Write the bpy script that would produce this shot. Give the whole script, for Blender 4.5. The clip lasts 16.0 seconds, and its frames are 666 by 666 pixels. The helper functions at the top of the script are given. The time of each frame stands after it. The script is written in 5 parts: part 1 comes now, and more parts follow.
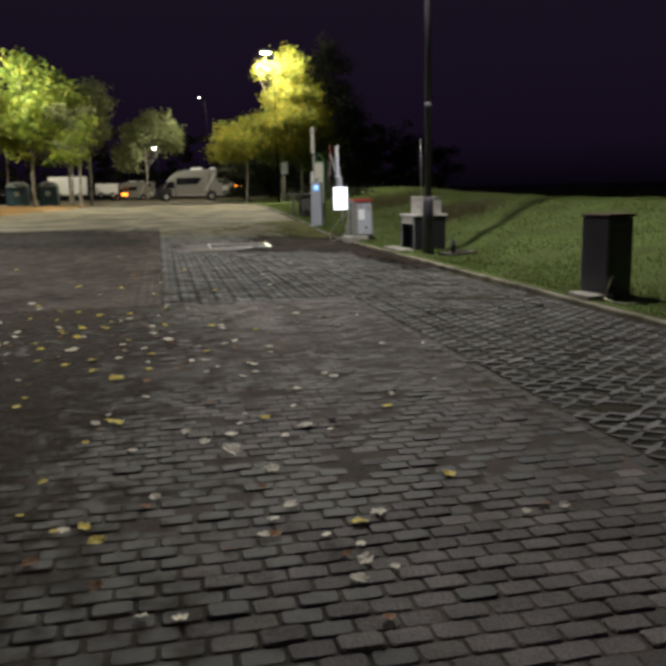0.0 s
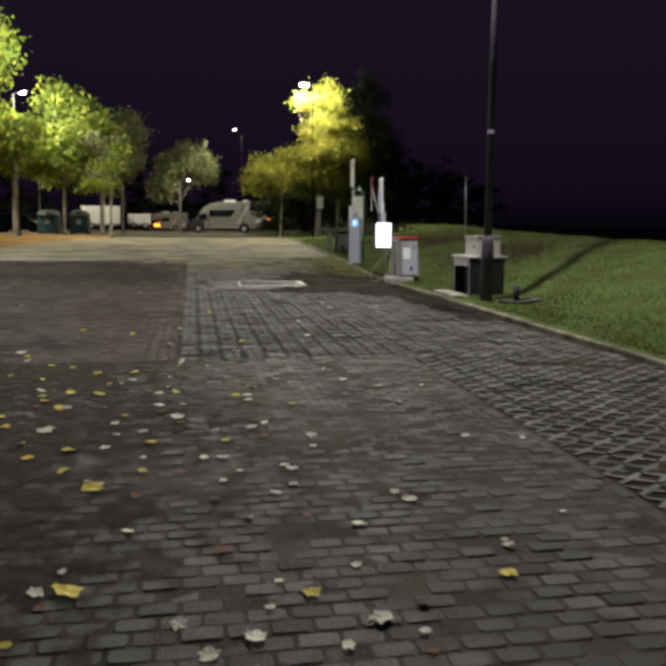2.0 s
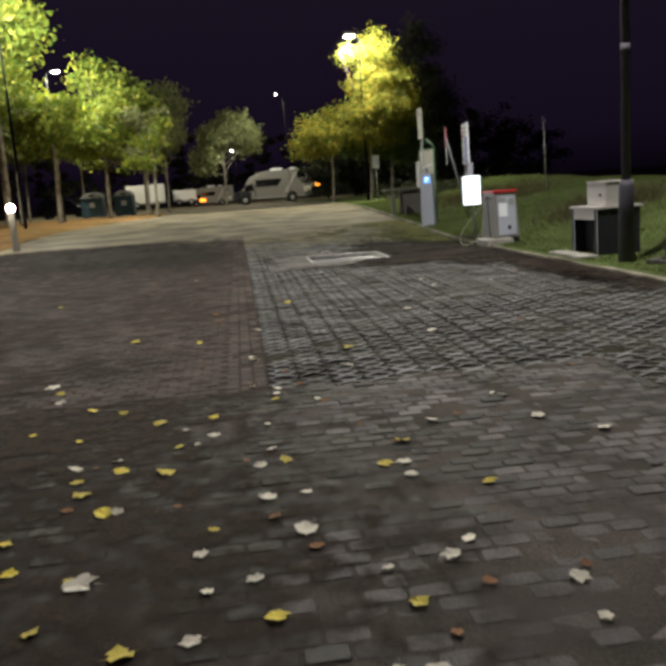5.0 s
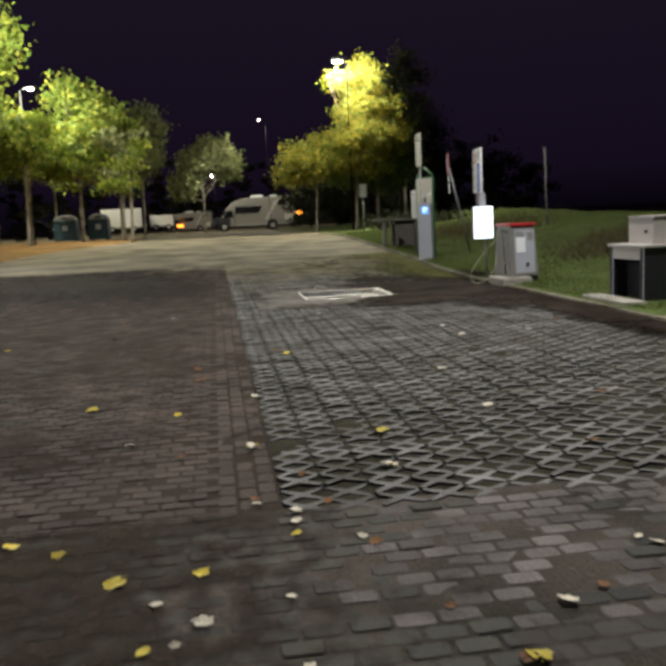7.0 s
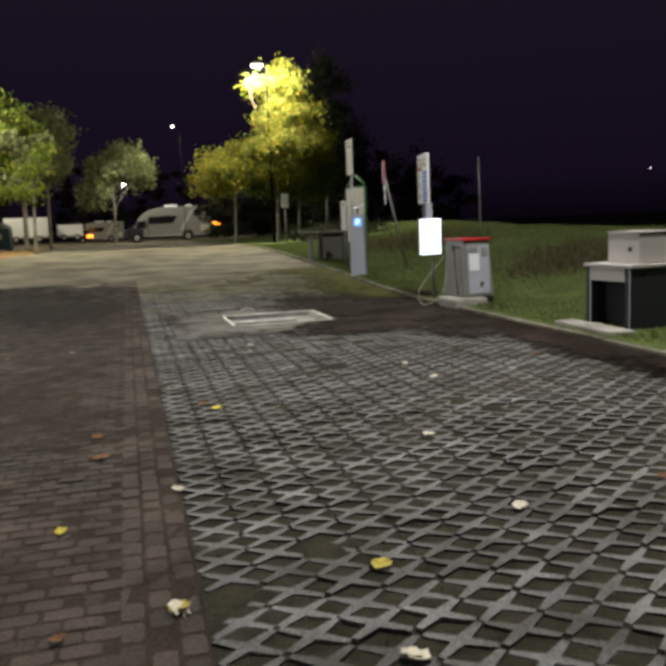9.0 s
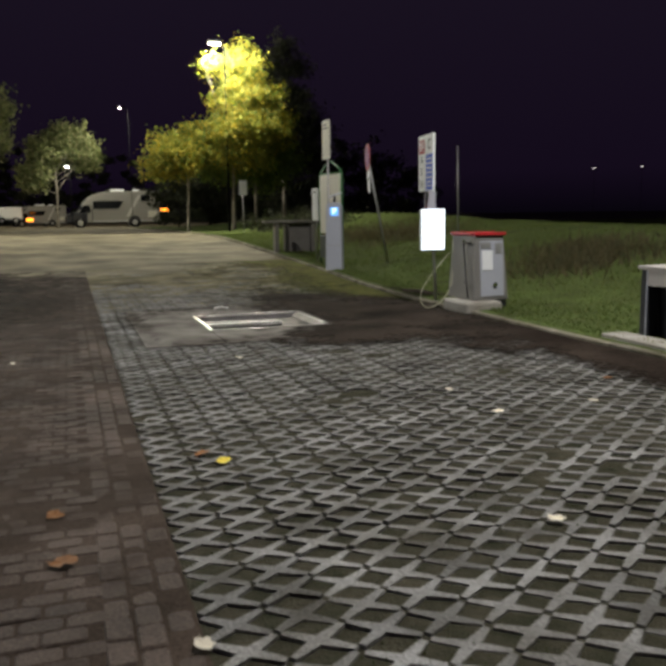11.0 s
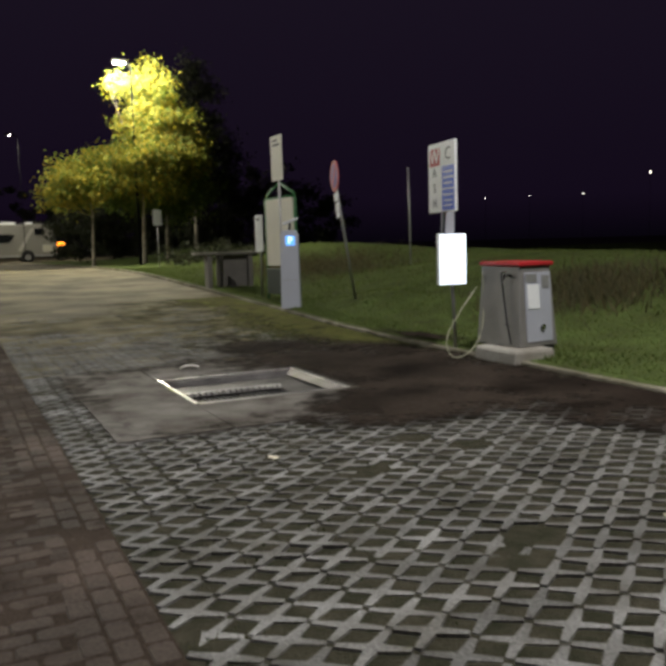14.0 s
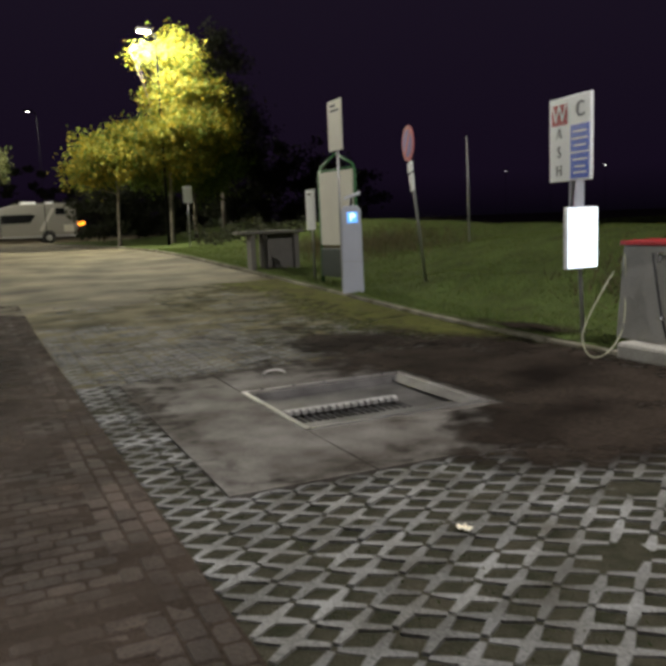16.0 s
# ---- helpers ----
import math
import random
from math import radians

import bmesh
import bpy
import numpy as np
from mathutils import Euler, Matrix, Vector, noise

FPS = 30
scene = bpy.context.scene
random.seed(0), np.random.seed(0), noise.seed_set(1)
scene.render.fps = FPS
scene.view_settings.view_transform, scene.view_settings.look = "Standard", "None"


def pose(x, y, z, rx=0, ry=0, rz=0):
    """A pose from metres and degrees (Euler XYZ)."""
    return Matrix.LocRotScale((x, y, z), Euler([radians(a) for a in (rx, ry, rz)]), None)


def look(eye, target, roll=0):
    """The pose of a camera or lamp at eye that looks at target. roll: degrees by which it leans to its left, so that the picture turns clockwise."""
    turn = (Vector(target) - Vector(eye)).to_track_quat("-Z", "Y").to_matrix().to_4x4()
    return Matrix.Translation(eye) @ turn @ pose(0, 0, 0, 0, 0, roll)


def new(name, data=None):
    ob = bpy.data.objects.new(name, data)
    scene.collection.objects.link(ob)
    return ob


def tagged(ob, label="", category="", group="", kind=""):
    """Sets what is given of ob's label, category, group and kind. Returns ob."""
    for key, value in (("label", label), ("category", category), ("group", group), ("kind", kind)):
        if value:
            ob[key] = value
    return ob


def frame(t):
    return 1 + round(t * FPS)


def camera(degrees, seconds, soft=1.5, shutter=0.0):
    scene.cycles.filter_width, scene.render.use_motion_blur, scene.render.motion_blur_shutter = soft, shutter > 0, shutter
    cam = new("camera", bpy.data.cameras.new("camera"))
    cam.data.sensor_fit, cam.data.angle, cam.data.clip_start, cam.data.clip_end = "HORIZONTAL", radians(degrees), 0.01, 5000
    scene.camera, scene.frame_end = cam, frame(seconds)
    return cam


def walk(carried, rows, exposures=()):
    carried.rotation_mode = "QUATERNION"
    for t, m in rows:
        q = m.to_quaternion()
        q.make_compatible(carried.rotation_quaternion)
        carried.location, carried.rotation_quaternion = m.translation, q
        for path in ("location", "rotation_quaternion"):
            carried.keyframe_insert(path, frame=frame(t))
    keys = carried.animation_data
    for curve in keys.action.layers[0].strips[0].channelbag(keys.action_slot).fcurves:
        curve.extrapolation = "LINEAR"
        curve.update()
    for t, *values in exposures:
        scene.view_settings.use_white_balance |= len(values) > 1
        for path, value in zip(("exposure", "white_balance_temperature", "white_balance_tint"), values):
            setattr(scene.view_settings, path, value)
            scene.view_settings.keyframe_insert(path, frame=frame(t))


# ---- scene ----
cam = camera(45.4, 16.0, soft=4.0, shutter=0.4)
PATH = [
    (0, (-1.236, -1.851, 1.494), (-0.83, 0.074, 1.135), -1.3),
    (0.5, (-1.165, -1.334, 1.46), (-0.686, 0.567, 1.064), -4.1),
    (1, (-1.091, -0.783, 1.456), (-0.493, 1.086, 1.067), 0.7),
    (1.5, (-1.101, -0.285, 1.456), (-0.618, 1.607, 1.025), -1.0),
    (2, (-1.081, 0.211, 1.482), (-0.74, 2.163, 1.21), 0.2),
    (2.5, (-1.123, 0.726, 1.438), (-0.826, 2.669, 1.071), -0.2),
    (3, (-1.125, 1.217, 1.457), (-0.852, 3.176, 1.16), -0.3),
    (3.5, (-1.169, 1.691, 1.469), (-0.996, 3.667, 1.216), -0.9),
    (4, (-1.247, 2.131, 1.461), (-1.131, 4.101, 1.133), -4.0),
    (6.5, (-1.522, 4.515, 1.453), (-1.218, 6.459, 1.091), -2.6),
    (7, (-1.531, 5.048, 1.452), (-1.254, 7.008, 1.163), -2.8),
    (7.5, (-1.538, 5.529, 1.467), (-1.292, 7.49, 1.163), -3.9),
    (8, (-1.502, 6.031, 1.474), (-1.151, 7.985, 1.227), -1.8),
    (8.5, (-1.508, 6.51, 1.467), (-1.087, 8.437, 1.14), -3.7),
    (9, (-1.472, 7.011, 1.493), (-0.988, 8.933, 1.221), -2.4),
    (9.5, (-1.507, 7.511, 1.483), (-0.936, 9.407, 1.203), 0.6),
    (12, (-1.717, 10.055, 1.453), (-1.076, 11.926, 1.154), -1.6),
    (12.5, (-1.767, 10.568, 1.469), (-1.135, 12.447, 1.21), -2.1),
    (13, (-1.868, 11.012, 1.498), (-1.101, 12.846, 1.278), -3.6),
    (13.5, (-1.876, 11.576, 1.44), (-1.112, 13.407, 1.188), -1.3),
    (14, (-1.936, 12.045, 1.437), (-1.077, 13.837, 1.212), -1.6),
    (14.5, (-1.927, 12.563, 1.506), (-1.075, 14.358, 1.275), -2.5),
    (15, (-2.082, 12.985, 1.471), (-1.243, 14.78, 1.197), -1.5),
    (15.5, (-2.065, 13.49, 1.473), (-1.23, 15.283, 1.175), -2.2),
    (16, (-2.073, 13.904, 1.482), (-1.257, 15.708, 1.2), -2.3),
]
walk(cam, [(t, look(eye, target, roll)) for t, eye, target, roll in PATH], [(0, 0.16), (8, 0.14), (9.5, 0.1), (12, 0.03), (13.5, -0.03), (14.5, 0.02), (16, 0.1)])

# ---- world: night sky ----
world = bpy.data.worlds.new("night_sky")
scene.world = world
world.use_nodes = True
wn = world.node_tree.nodes
wl = world.node_tree.links
bg = wn["Background"]
wtc = wn.new("ShaderNodeTexCoord")
wsep = wn.new("ShaderNodeSeparateXYZ")
wramp = wn.new("ShaderNodeValToRGB")
wl.new(wtc.outputs["Generated"], wsep.inputs[0])
wl.new(wsep.outputs["Z"], wramp.inputs[0])
wl.new(wramp.outputs[0], bg.inputs[0])
wramp.color_ramp.elements[0].position, wramp.color_ramp.elements[0].color = 0.0, (0.0022, 0.0014, 0.0036, 1)
wel = wramp.color_ramp.elements.new(0.05)
wel.color = (0.0062, 0.0034, 0.0098, 1)
wramp.color_ramp.elements[2].position, wramp.color_ramp.elements[2].color = 0.35, (0.0100, 0.0066, 0.0142, 1)
bg.inputs[1].default_value = 1.0


def lamp(x, y, z, watts, colour, radius=0.12, cone=0, name="lamp_or_fill_light"):
    data = bpy.data.lights.new(name, "SPOT" if cone else "POINT")
    data.energy, data.color, data.shadow_soft_size = watts, colour, radius
    if cone:
        data.spot_size, data.spot_blend = radians(cone), 0.35
    ob = new(name, data)
    ob.location = (x, y, z)
    return ob


WARM, COOL = (1.0, 0.86, 0.62), (0.92, 0.96, 1.0)
lamp(5.60, 48.9, 9.62, 5900, (1.0, 0.95, 0.76), 0.2)
lamp(3.44, 13.42, 10.75, 4450, (1.0, 0.965, 0.945), 0.05, 165)
# Fill lamp added out of view to brighten the sign and left paving.
lamp(-12.0, 20.0, 6.5, 1900, (0.90, 0.95, 1.0), 0.12, 170)
lamp(-11.0, 43.8, 11.3, 4600, (1.0, 0.97, 0.85), 0.15)
lamp(-11.7, 55.6, 9.6, 5600, (1.0, 0.97, 0.85), 0.15)
lamp(-16.0, 87.7, 11.0, 4500, (1.0, 0.92, 0.68), 0.15, 165)
lamp(3.0, 79.6, 10.3, 2200, (1.0, 0.94, 0.78), 0.15, 170)
lamp(-1.45, 79.4, 5.6, 380, (1.0, 0.97, 0.85), 0.12)

# ---- materials ----


def mat(name, base, rough=0.8, metal=0.0, spread=0.25, scale=8.0, fine=60.0, bump=0.2, second=None, mix=0.5, rand=0.0, island=False, emit=0.0, coat=0.0):
    """Base colour broken up by noise at two scales, with bump; second: a stain colour mixed in by large noise."""
    m = bpy.data.materials.new(name)
    m.use_nodes = True
    n, l = m.node_tree.nodes, m.node_tree.links
    b = n["Principled BSDF"]
    b.inputs["Roughness"].default_value, b.inputs["Metallic"].default_value = rough, metal
    b.inputs["Coat Weight"].default_value = coat
    b.inputs["Specular IOR Level"].default_value = 0.5 if rough < 0.55 else 0.25 if rough < 0.88 else 0.06
    geo = n.new("ShaderNodeNewGeometry")
    big, small = n.new("ShaderNodeTexNoise"), n.new("ShaderNodeTexNoise")
    big.inputs["Scale"].default_value, small.inputs["Scale"].default_value = scale, fine
    big.inputs["Detail"].default_value, small.inputs["Detail"].default_value = 5, 4
    for t in (big, small):
        l.new(geo.outputs["Position"], t.inputs["Vector"])
    stain = n.new("ShaderNodeMix")
    stain.data_type = "RGBA"
    stain.inputs["A"].default_value = (*base, 1)
    stain.inputs["B"].default_value = (*(second or [c * (1 - spread) for c in base]), 1)
    ramp = n.new("ShaderNodeValToRGB")
    ramp.color_ramp.elements[0].position, ramp.color_ramp.elements[1].position = 0.5 - 0.3 * mix, 0.95 - 0.4 * mix
    l.new(big.outputs["Fac"], ramp.inputs[0])
    l.new(ramp.outputs[0], stain.inputs["Factor"])
    hsv = n.new("ShaderNodeHueSaturation")
    mul = n.new("ShaderNodeMapRange")
    mul.inputs["To Min"].default_value, mul.inputs["To Max"].default_value = 1 - spread, 1 + spread
    mul.inputs["From Min"].default_value, mul.inputs["From Max"].default_value = 0.25, 0.75
    l.new(small.outputs["Fac"], mul.inputs["Value"])
    last = mul.outputs[0]
    if rand:
        rr = n.new("ShaderNodeMapRange")
        rr.inputs["To Min"].default_value, rr.inputs["To Max"].default_value = 1 - rand, 1 + rand
        if island:
            l.new(geo.outputs["Random Per Island"], rr.inputs["Value"])
        else:
            info = n.new("ShaderNodeObjectInfo")
            l.new(info.outputs["Random"], rr.inputs["Value"])
        prod = n.new("ShaderNodeMath")
        prod.operation = "MULTIPLY"
        l.new(rr.outputs[0], prod.inputs[0])
        l.new(last, prod.inputs[1])
        last = prod.outputs[0]
    l.new(last, hsv.inputs["Value"])
    l.new(stain.outputs["Result"], hsv.inputs["Color"])
    l.new(hsv.outputs[0], b.inputs["Base Color"])
    if bump:
        bp = n.new("ShaderNodeBump")
        bp.inputs["Strength"].default_value, bp.inputs["Distance"].default_value = bump, 0.01
        l.new(small.outputs["Fac"], bp.inputs["Height"])
        l.new(bp.outputs[0], b.inputs["Normal"])
    if emit:
        b.inputs["Emission Color"].default_value = (*base, 1)
        b.inputs["Emission Strength"].default_value = emit
    return m


def leafmat(name, a, b_, c, rough=0.85):
    """Foliage: three colours chosen leaf by leaf, with light coming through."""
    m = bpy.data.materials.new(name)
    m.use_nodes = True
    n, l = m.node_tree.nodes, m.node_tree.links
    b = n["Principled BSDF"]
    geo = n.new("ShaderNodeNewGeometry")
    ramp = n.new("ShaderNodeValToRGB")
    ramp.color_ramp.elements[0].color, ramp.color_ramp.elements[1].color = (*a, 1), (*c, 1)
    e = ramp.color_ramp.elements.new(0.5)
    e.color = (*b_, 1)
    l.new(geo.outputs["Random Per Island"], ramp.inputs[0])
    l.new(ramp.outputs[0], b.inputs["Base Color"])
    b.inputs["Roughness"].default_value = rough
    tr = n.new("ShaderNodeBsdfTranslucent")
    l.new(ramp.outputs[0], tr.inputs["Color"])
    mx = n.new("ShaderNodeMixShader")
    mx.inputs[0].default_value = 0.35
    out = n["Material Output"]
    l.new(b.outputs[0], mx.inputs[1])
    l.new(tr.outputs[0], mx.inputs[2])
    l.new(mx.outputs[0], out.inputs["Surface"])
    return m


def filmmat(m, soft, fine=9.0):
    """Lets a dirt material thin out to nothing where its layer's cover runs out."""
    n, l = m.node_tree.nodes, m.node_tree.links
    att = n.new("ShaderNodeAttribute")
    att.attribute_name = "cover"
    geo = n.new("ShaderNodeNewGeometry")
    tex = n.new("ShaderNodeTexNoise")
    tex.inputs["Scale"].default_value, tex.inputs["Detail"].default_value = fine, 6
    l.new(geo.outputs["Position"], tex.inputs["Vector"])
    swing = n.new("ShaderNodeMapRange")
    swing.inputs["From Min"].default_value, swing.inputs["From Max"].default_value = 0.3, 0.7
    swing.inputs["To Min"].default_value, swing.inputs["To Max"].default_value = -soft * 0.8, soft * 0.8
    l.new(tex.outputs["Fac"], swing.inputs["Value"])
    add = n.new("ShaderNodeMath")
    l.new(att.outputs["Fac"], add.inputs[0])
    l.new(swing.outputs[0], add.inputs[1])
    alpha = n.new("ShaderNodeMapRange")
    alpha.interpolation_type = "SMOOTHSTEP"
    alpha.inputs["From Min"].default_value, alpha.inputs["From Max"].default_value = -soft, soft
    l.new(add.outputs[0], alpha.inputs["Value"])
    l.new(alpha.outputs[0], n["Principled BSDF"].inputs["Alpha"])
    return m


M_JOINT = mat("joint_sand", (0.07, 0.06, 0.048), 0.95, scale=1.5, fine=90, bump=0.4, second=(0.045, 0.05, 0.03))
M_GRASSGROUND = mat("grass_ground", (0.100, 0.140, 0.040), 0.95, scale=1.7, fine=22, bump=0.9, spread=0.5, second=(0.060, 0.070, 0.024), mix=0.6)
M_BRICK = mat("grey_brick", (0.190, 0.171, 0.158), 0.75, scale=2.2, fine=90, bump=0.8, spread=0.4, second=(0.085, 0.075, 0.066), mix=0.7, rand=0.35)
M_BRICKJ = mat("grey_brick_rest", (0.190, 0.171, 0.158), 0.75, scale=2.2, fine=90, bump=0.8, spread=0.4, second=(0.085, 0.075, 0.066), mix=0.7, rand=0.35, island=True)
M_BRICKDARK = mat("mossy_dark_brick", (0.050, 0.045, 0.036), 0.6, scale=1.6, fine=140, bump=0.35, spread=0.3, second=(0.035, 0.037, 0.026), mix=0.6, rand=0.4, island=True)
M_BRICKB = mat("brown_brick", (0.092, 0.068, 0.054), 0.8, scale=1.3, fine=70, bump=0.6, spread=0.4, second=(0.042, 0.032, 0.025), mix=0.65, rand=0.25, island=True)
M_BED = mat("brown_dirt", (0.074, 0.055, 0.042), 0.9, scale=1.3, fine=70, bump=0.6, spread=0.4, second=(0.030, 0.022, 0.016), mix=0.65)
M_BEDG = mat("grey_joint_dirt", (0.138, 0.116, 0.098), 0.9, scale=0.9, fine=70, bump=0.6, spread=0.4, second=(0.038, 0.037, 0.027), mix=0.6)
M_SLABDIRT = mat("grey_brown_grime", (0.085, 0.074, 0.060), 0.9, scale=2.2, fine=60, bump=0.6, spread=0.4, second=(0.045, 0.037, 0.029), mix=0.6)
M_BROWNFILM = mat("brown_film", (0.060, 0.046, 0.036), 0.95, scale=1.5, fine=60, bump=0.9, spread=0.5, second=(0.055, 0.044, 0.031), mix=0.5)
M_BEDF = mat("olive_tan_dirt", (0.25, 0.22, 0.135), 0.9, scale=1.2, fine=60, bump=0.6, spread=0.35, second=(0.055, 0.050, 0.026), mix=0.6)
M_DARKFILM = mat("dark_film", (0.018, 0.013, 0.009), 0.9, scale=1.1, fine=40, bump=0.8, spread=0.45, second=(0.045, 0.034, 0.024), mix=0.4)
M_BEDM = mat("mossy_soil", (0.064, 0.058, 0.040), 0.95, scale=6.5, fine=120, bump=1.0, spread=0.55, second=(0.026, 0.028, 0.016), mix=0.55)
M_LANEDUST = filmmat(mat("brown_lane_dust", (0.086, 0.065, 0.050), 0.9, scale=1.1, fine=60, bump=0.5, spread=0.35, second=(0.050, 0.038, 0.030), mix=0.55), 0.035, 2.5)
M_PAVEDUST = filmmat(mat("grey_paving_dust", (0.150, 0.130, 0.114), 0.9, scale=1.1, fine=70, bump=0.5, spread=0.35, second=(0.085, 0.073, 0.063), mix=0.55), 0.035, 2.5)
filmmat(M_SLABDIRT, 0.014, 5.0)
filmmat(M_BROWNFILM, 0.012, 7.0)
filmmat(M_DARKFILM, 0.02, 3.0)
M_VERGE = filmmat(mat("olive_moss", (0.135, 0.145, 0.035), 0.95, scale=2.5, fine=60, bump=0.9, spread=0.45, second=(0.09, 0.075, 0.035), mix=0.5), 0.02, 4.0)
M_GRID = mat("grid_concrete", (0.250, 0.249, 0.238), 0.85, scale=2.6, fine=70, bump=0.8, spread=0.45, second=(0.090, 0.085, 0.072), mix=0.62, rand=0.25)
M_GRIDJ = mat("grid_concrete_rest", (0.250, 0.249, 0.238), 0.85, scale=2.6, fine=70, bump=0.8, spread=0.45, second=(0.090, 0.085, 0.072), mix=0.62, rand=0.25, island=True)
M_ROAD = mat("worn_asphalt", (0.30, 0.262, 0.168), 0.85, scale=0.7, fine=40, bump=0.4, spread=0.25, second=(0.085, 0.070, 0.043), mix=0.68)
M_LITTER = mat("leaf_litter", (0.30, 0.17, 0.06), 0.9, scale=0.5, fine=12, bump=0.8, spread=0.5, second=(0.10, 0.075, 0.03))
M_KERB = mat("kerb_concrete", (0.27, 0.25, 0.195), 0.9, scale=2.2, fine=60, bump=0.6, spread=0.35, second=(0.085, 0.08, 0.045), mix=0.55, rand=0.25)
M_CONC = mat("slab_concrete", (0.22, 0.205, 0.185), 0.8, scale=1.9, fine=70, bump=0.4, spread=0.35, second=(0.065, 0.055, 0.045), mix=0.8)
M_MUD = mat("wet_mud", (0.0075, 0.0045, 0.0032), 0.95, scale=1.1, fine=26, bump=1.0, spread=0.5, second=(0.050, 0.038, 0.029), mix=0.58)
filmmat(M_MUD, 0.02, 4.0)
M_TRAY = mat("stained_steel_sheet", (0.22, 0.21, 0.20), 0.55, 0.6, scale=3, fine=50, bump=0.2, second=(0.08, 0.075, 0.07), mix=0.6)
M_PLATE = mat("scuffed_pale_plate", (0.52, 0.51, 0.49), 0.5, 0.25, scale=5, fine=60, bump=0.15, spread=0.2, second=(0.26, 0.25, 0.23), mix=0.55)
M_POLEFAR = mat("black_pole_paint", (0.006, 0.006, 0.006), 0.9, bump=0.0)
M_PALECONC = mat("pale_concrete", (0.42, 0.40, 0.35), 0.85, scale=2, fine=50, bump=0.4, second=(0.22, 0.2, 0.16))
M_STEEL = mat("worn_steel", (0.55, 0.54, 0.52), 0.38, 0.9, scale=3, fine=90, bump=0.1, second=(0.35, 0.33, 0.30))
M_GALV = mat("galvanised_steel", (0.42, 0.42, 0.41), 0.5, 0.6, scale=4, fine=60, bump=0.05, spread=0.15)
M_GREYMETAL = mat("grey_painted_metal", (0.50, 0.52, 0.58), 0.5, 0.2, scale=2, fine=60, bump=0.05, spread=0.08)
M_CABINET = mat("cabinet_grey", (0.27, 0.26, 0.24), 0.55, 0.3, scale=2, fine=60, bump=0.08, spread=0.12)
M_DARKMETAL = mat("dark_blue_grey_metal", (0.035, 0.036, 0.045), 0.5, 0.3, scale=2, fine=60, bump=0.05, spread=0.15)
M_POLE = mat("weathered_pole", (0.10, 0.092, 0.11), 0.7, 0.1, scale=2, fine=50, bump=0.1)
M_BIN = mat("dark_bin_plastic", (0.14, 0.13, 0.14), 0.55, 0.1, scale=3, fine=60, bump=0.1)
M_RED = mat("faded_red_paint", (0.50, 0.025, 0.03), 0.5, scale=3, fine=60, bump=0.05)
M_WHITE = mat("white_enamel", (0.88, 0.90, 0.90), 0.4, scale=3, fine=40, bump=0.02, spread=0.06)
M_CREAM = mat("cream_panel", (0.62, 0.60, 0.50), 0.5, scale=3, fine=40, bump=0.02, spread=0.08)
M_PINK = mat("pale_box_metal", (0.55, 0.52, 0.48), 0.5, scale=3, fine=50, bump=0.03, spread=0.08)
M_BLUE = mat("blue_enamel", (0.02, 0.09, 0.62), 0.4, scale=3, fine=40, bump=0.02, spread=0.08)
M_BLACK = mat("black_letter", (0.02, 0.02, 0.02), 0.5, bump=0.0)
M_GREEN = mat("green_frame_paint", (0.04, 0.16, 0.05), 0.5, bump=0.05)
M_SIGNRED = mat("faded_sign_red", (0.55, 0.09, 0.12), 0.5, bump=0.02)
M_DKGREEN = mat("dark_green_box", (0.01, 0.025, 0.016), 0.5, bump=0.05)
M_HOSE = mat("pale_hose_rubber", (0.42, 0.42, 0.28), 0.5, bump=0.02)
M_BLKHOSE = mat("black_hose_rubber", (0.02, 0.02, 0.02), 0.5, bump=0.02)
M_STONE = mat("table_stone", (0.16, 0.15, 0.13), 0.8, scale=3, fine=50, bump=0.3)
M_BARK = mat("grey_bark", (0.30, 0.27, 0.21), 0.9, scale=3, fine=18, bump=0.8, second=(0.09, 0.08, 0.06))
M_CAMPER = mat("camper_white", (0.28, 0.27, 0.235), 0.4, scale=0.7, fine=30, bump=0.0, spread=0.06)
M_VANWHITE = mat("van_white", (0.68, 0.68, 0.66), 0.4, scale=0.7, fine=30, bump=0.0, spread=0.06)
M_CARDARK = mat("dark_car_paint", (0.012, 0.014, 0.02), 0.25, 0.2, bump=0.0, coat=0.6)
M_GLASS = mat("dark_glass", (0.012, 0.013, 0.016), 0.12, bump=0.0, coat=0.5)
M_TYRE = mat("tyre_rubber", (0.015, 0.015, 0.015), 0.85, bump=0.1)
M_CHROME = mat("chrome", (0.7, 0.7, 0.7), 0.15, 1.0, bump=0.0)
M_PANELGLOW = mat("backlit_panel", (0.82, 0.92, 1.0), 0.4, bump=0.0, spread=0.02, emit=1.6)
M_PGLOW = mat("parking_sign_glow", (0.16, 0.46, 1.0), 0.4, bump=0.0, spread=0.02, emit=1.0)
M_PWHITE = mat("parking_letter_glow", (0.8, 0.92, 1.0), 0.4, bump=0.0, spread=0.02, emit=1.6)
M_TEAL = mat("dark_teal_plastic", (0.012, 0.035, 0.045), 0.45, scale=2, fine=40, bump=0.05, spread=0.2)
M_DOME = mat("dull_white_dome", (0.20, 0.21, 0.20), 0.5, scale=2, fine=40, bump=0.03, spread=0.1)
M_LAMPGLOW = mat("lamp_glow", (1.0, 0.95, 0.82), 0.4, bump=0.0, spread=0.02, emit=60.0)
M_FARGLOW = mat("far_lamp_glow", (1.0, 0.92, 0.8), 0.4, bump=0.0, spread=0.02, emit=3.0)
M_AMBER = mat("amber_lamp_glow", (1.0, 0.28, 0.02), 0.4, bump=0.0, spread=0.02, emit=3.5)
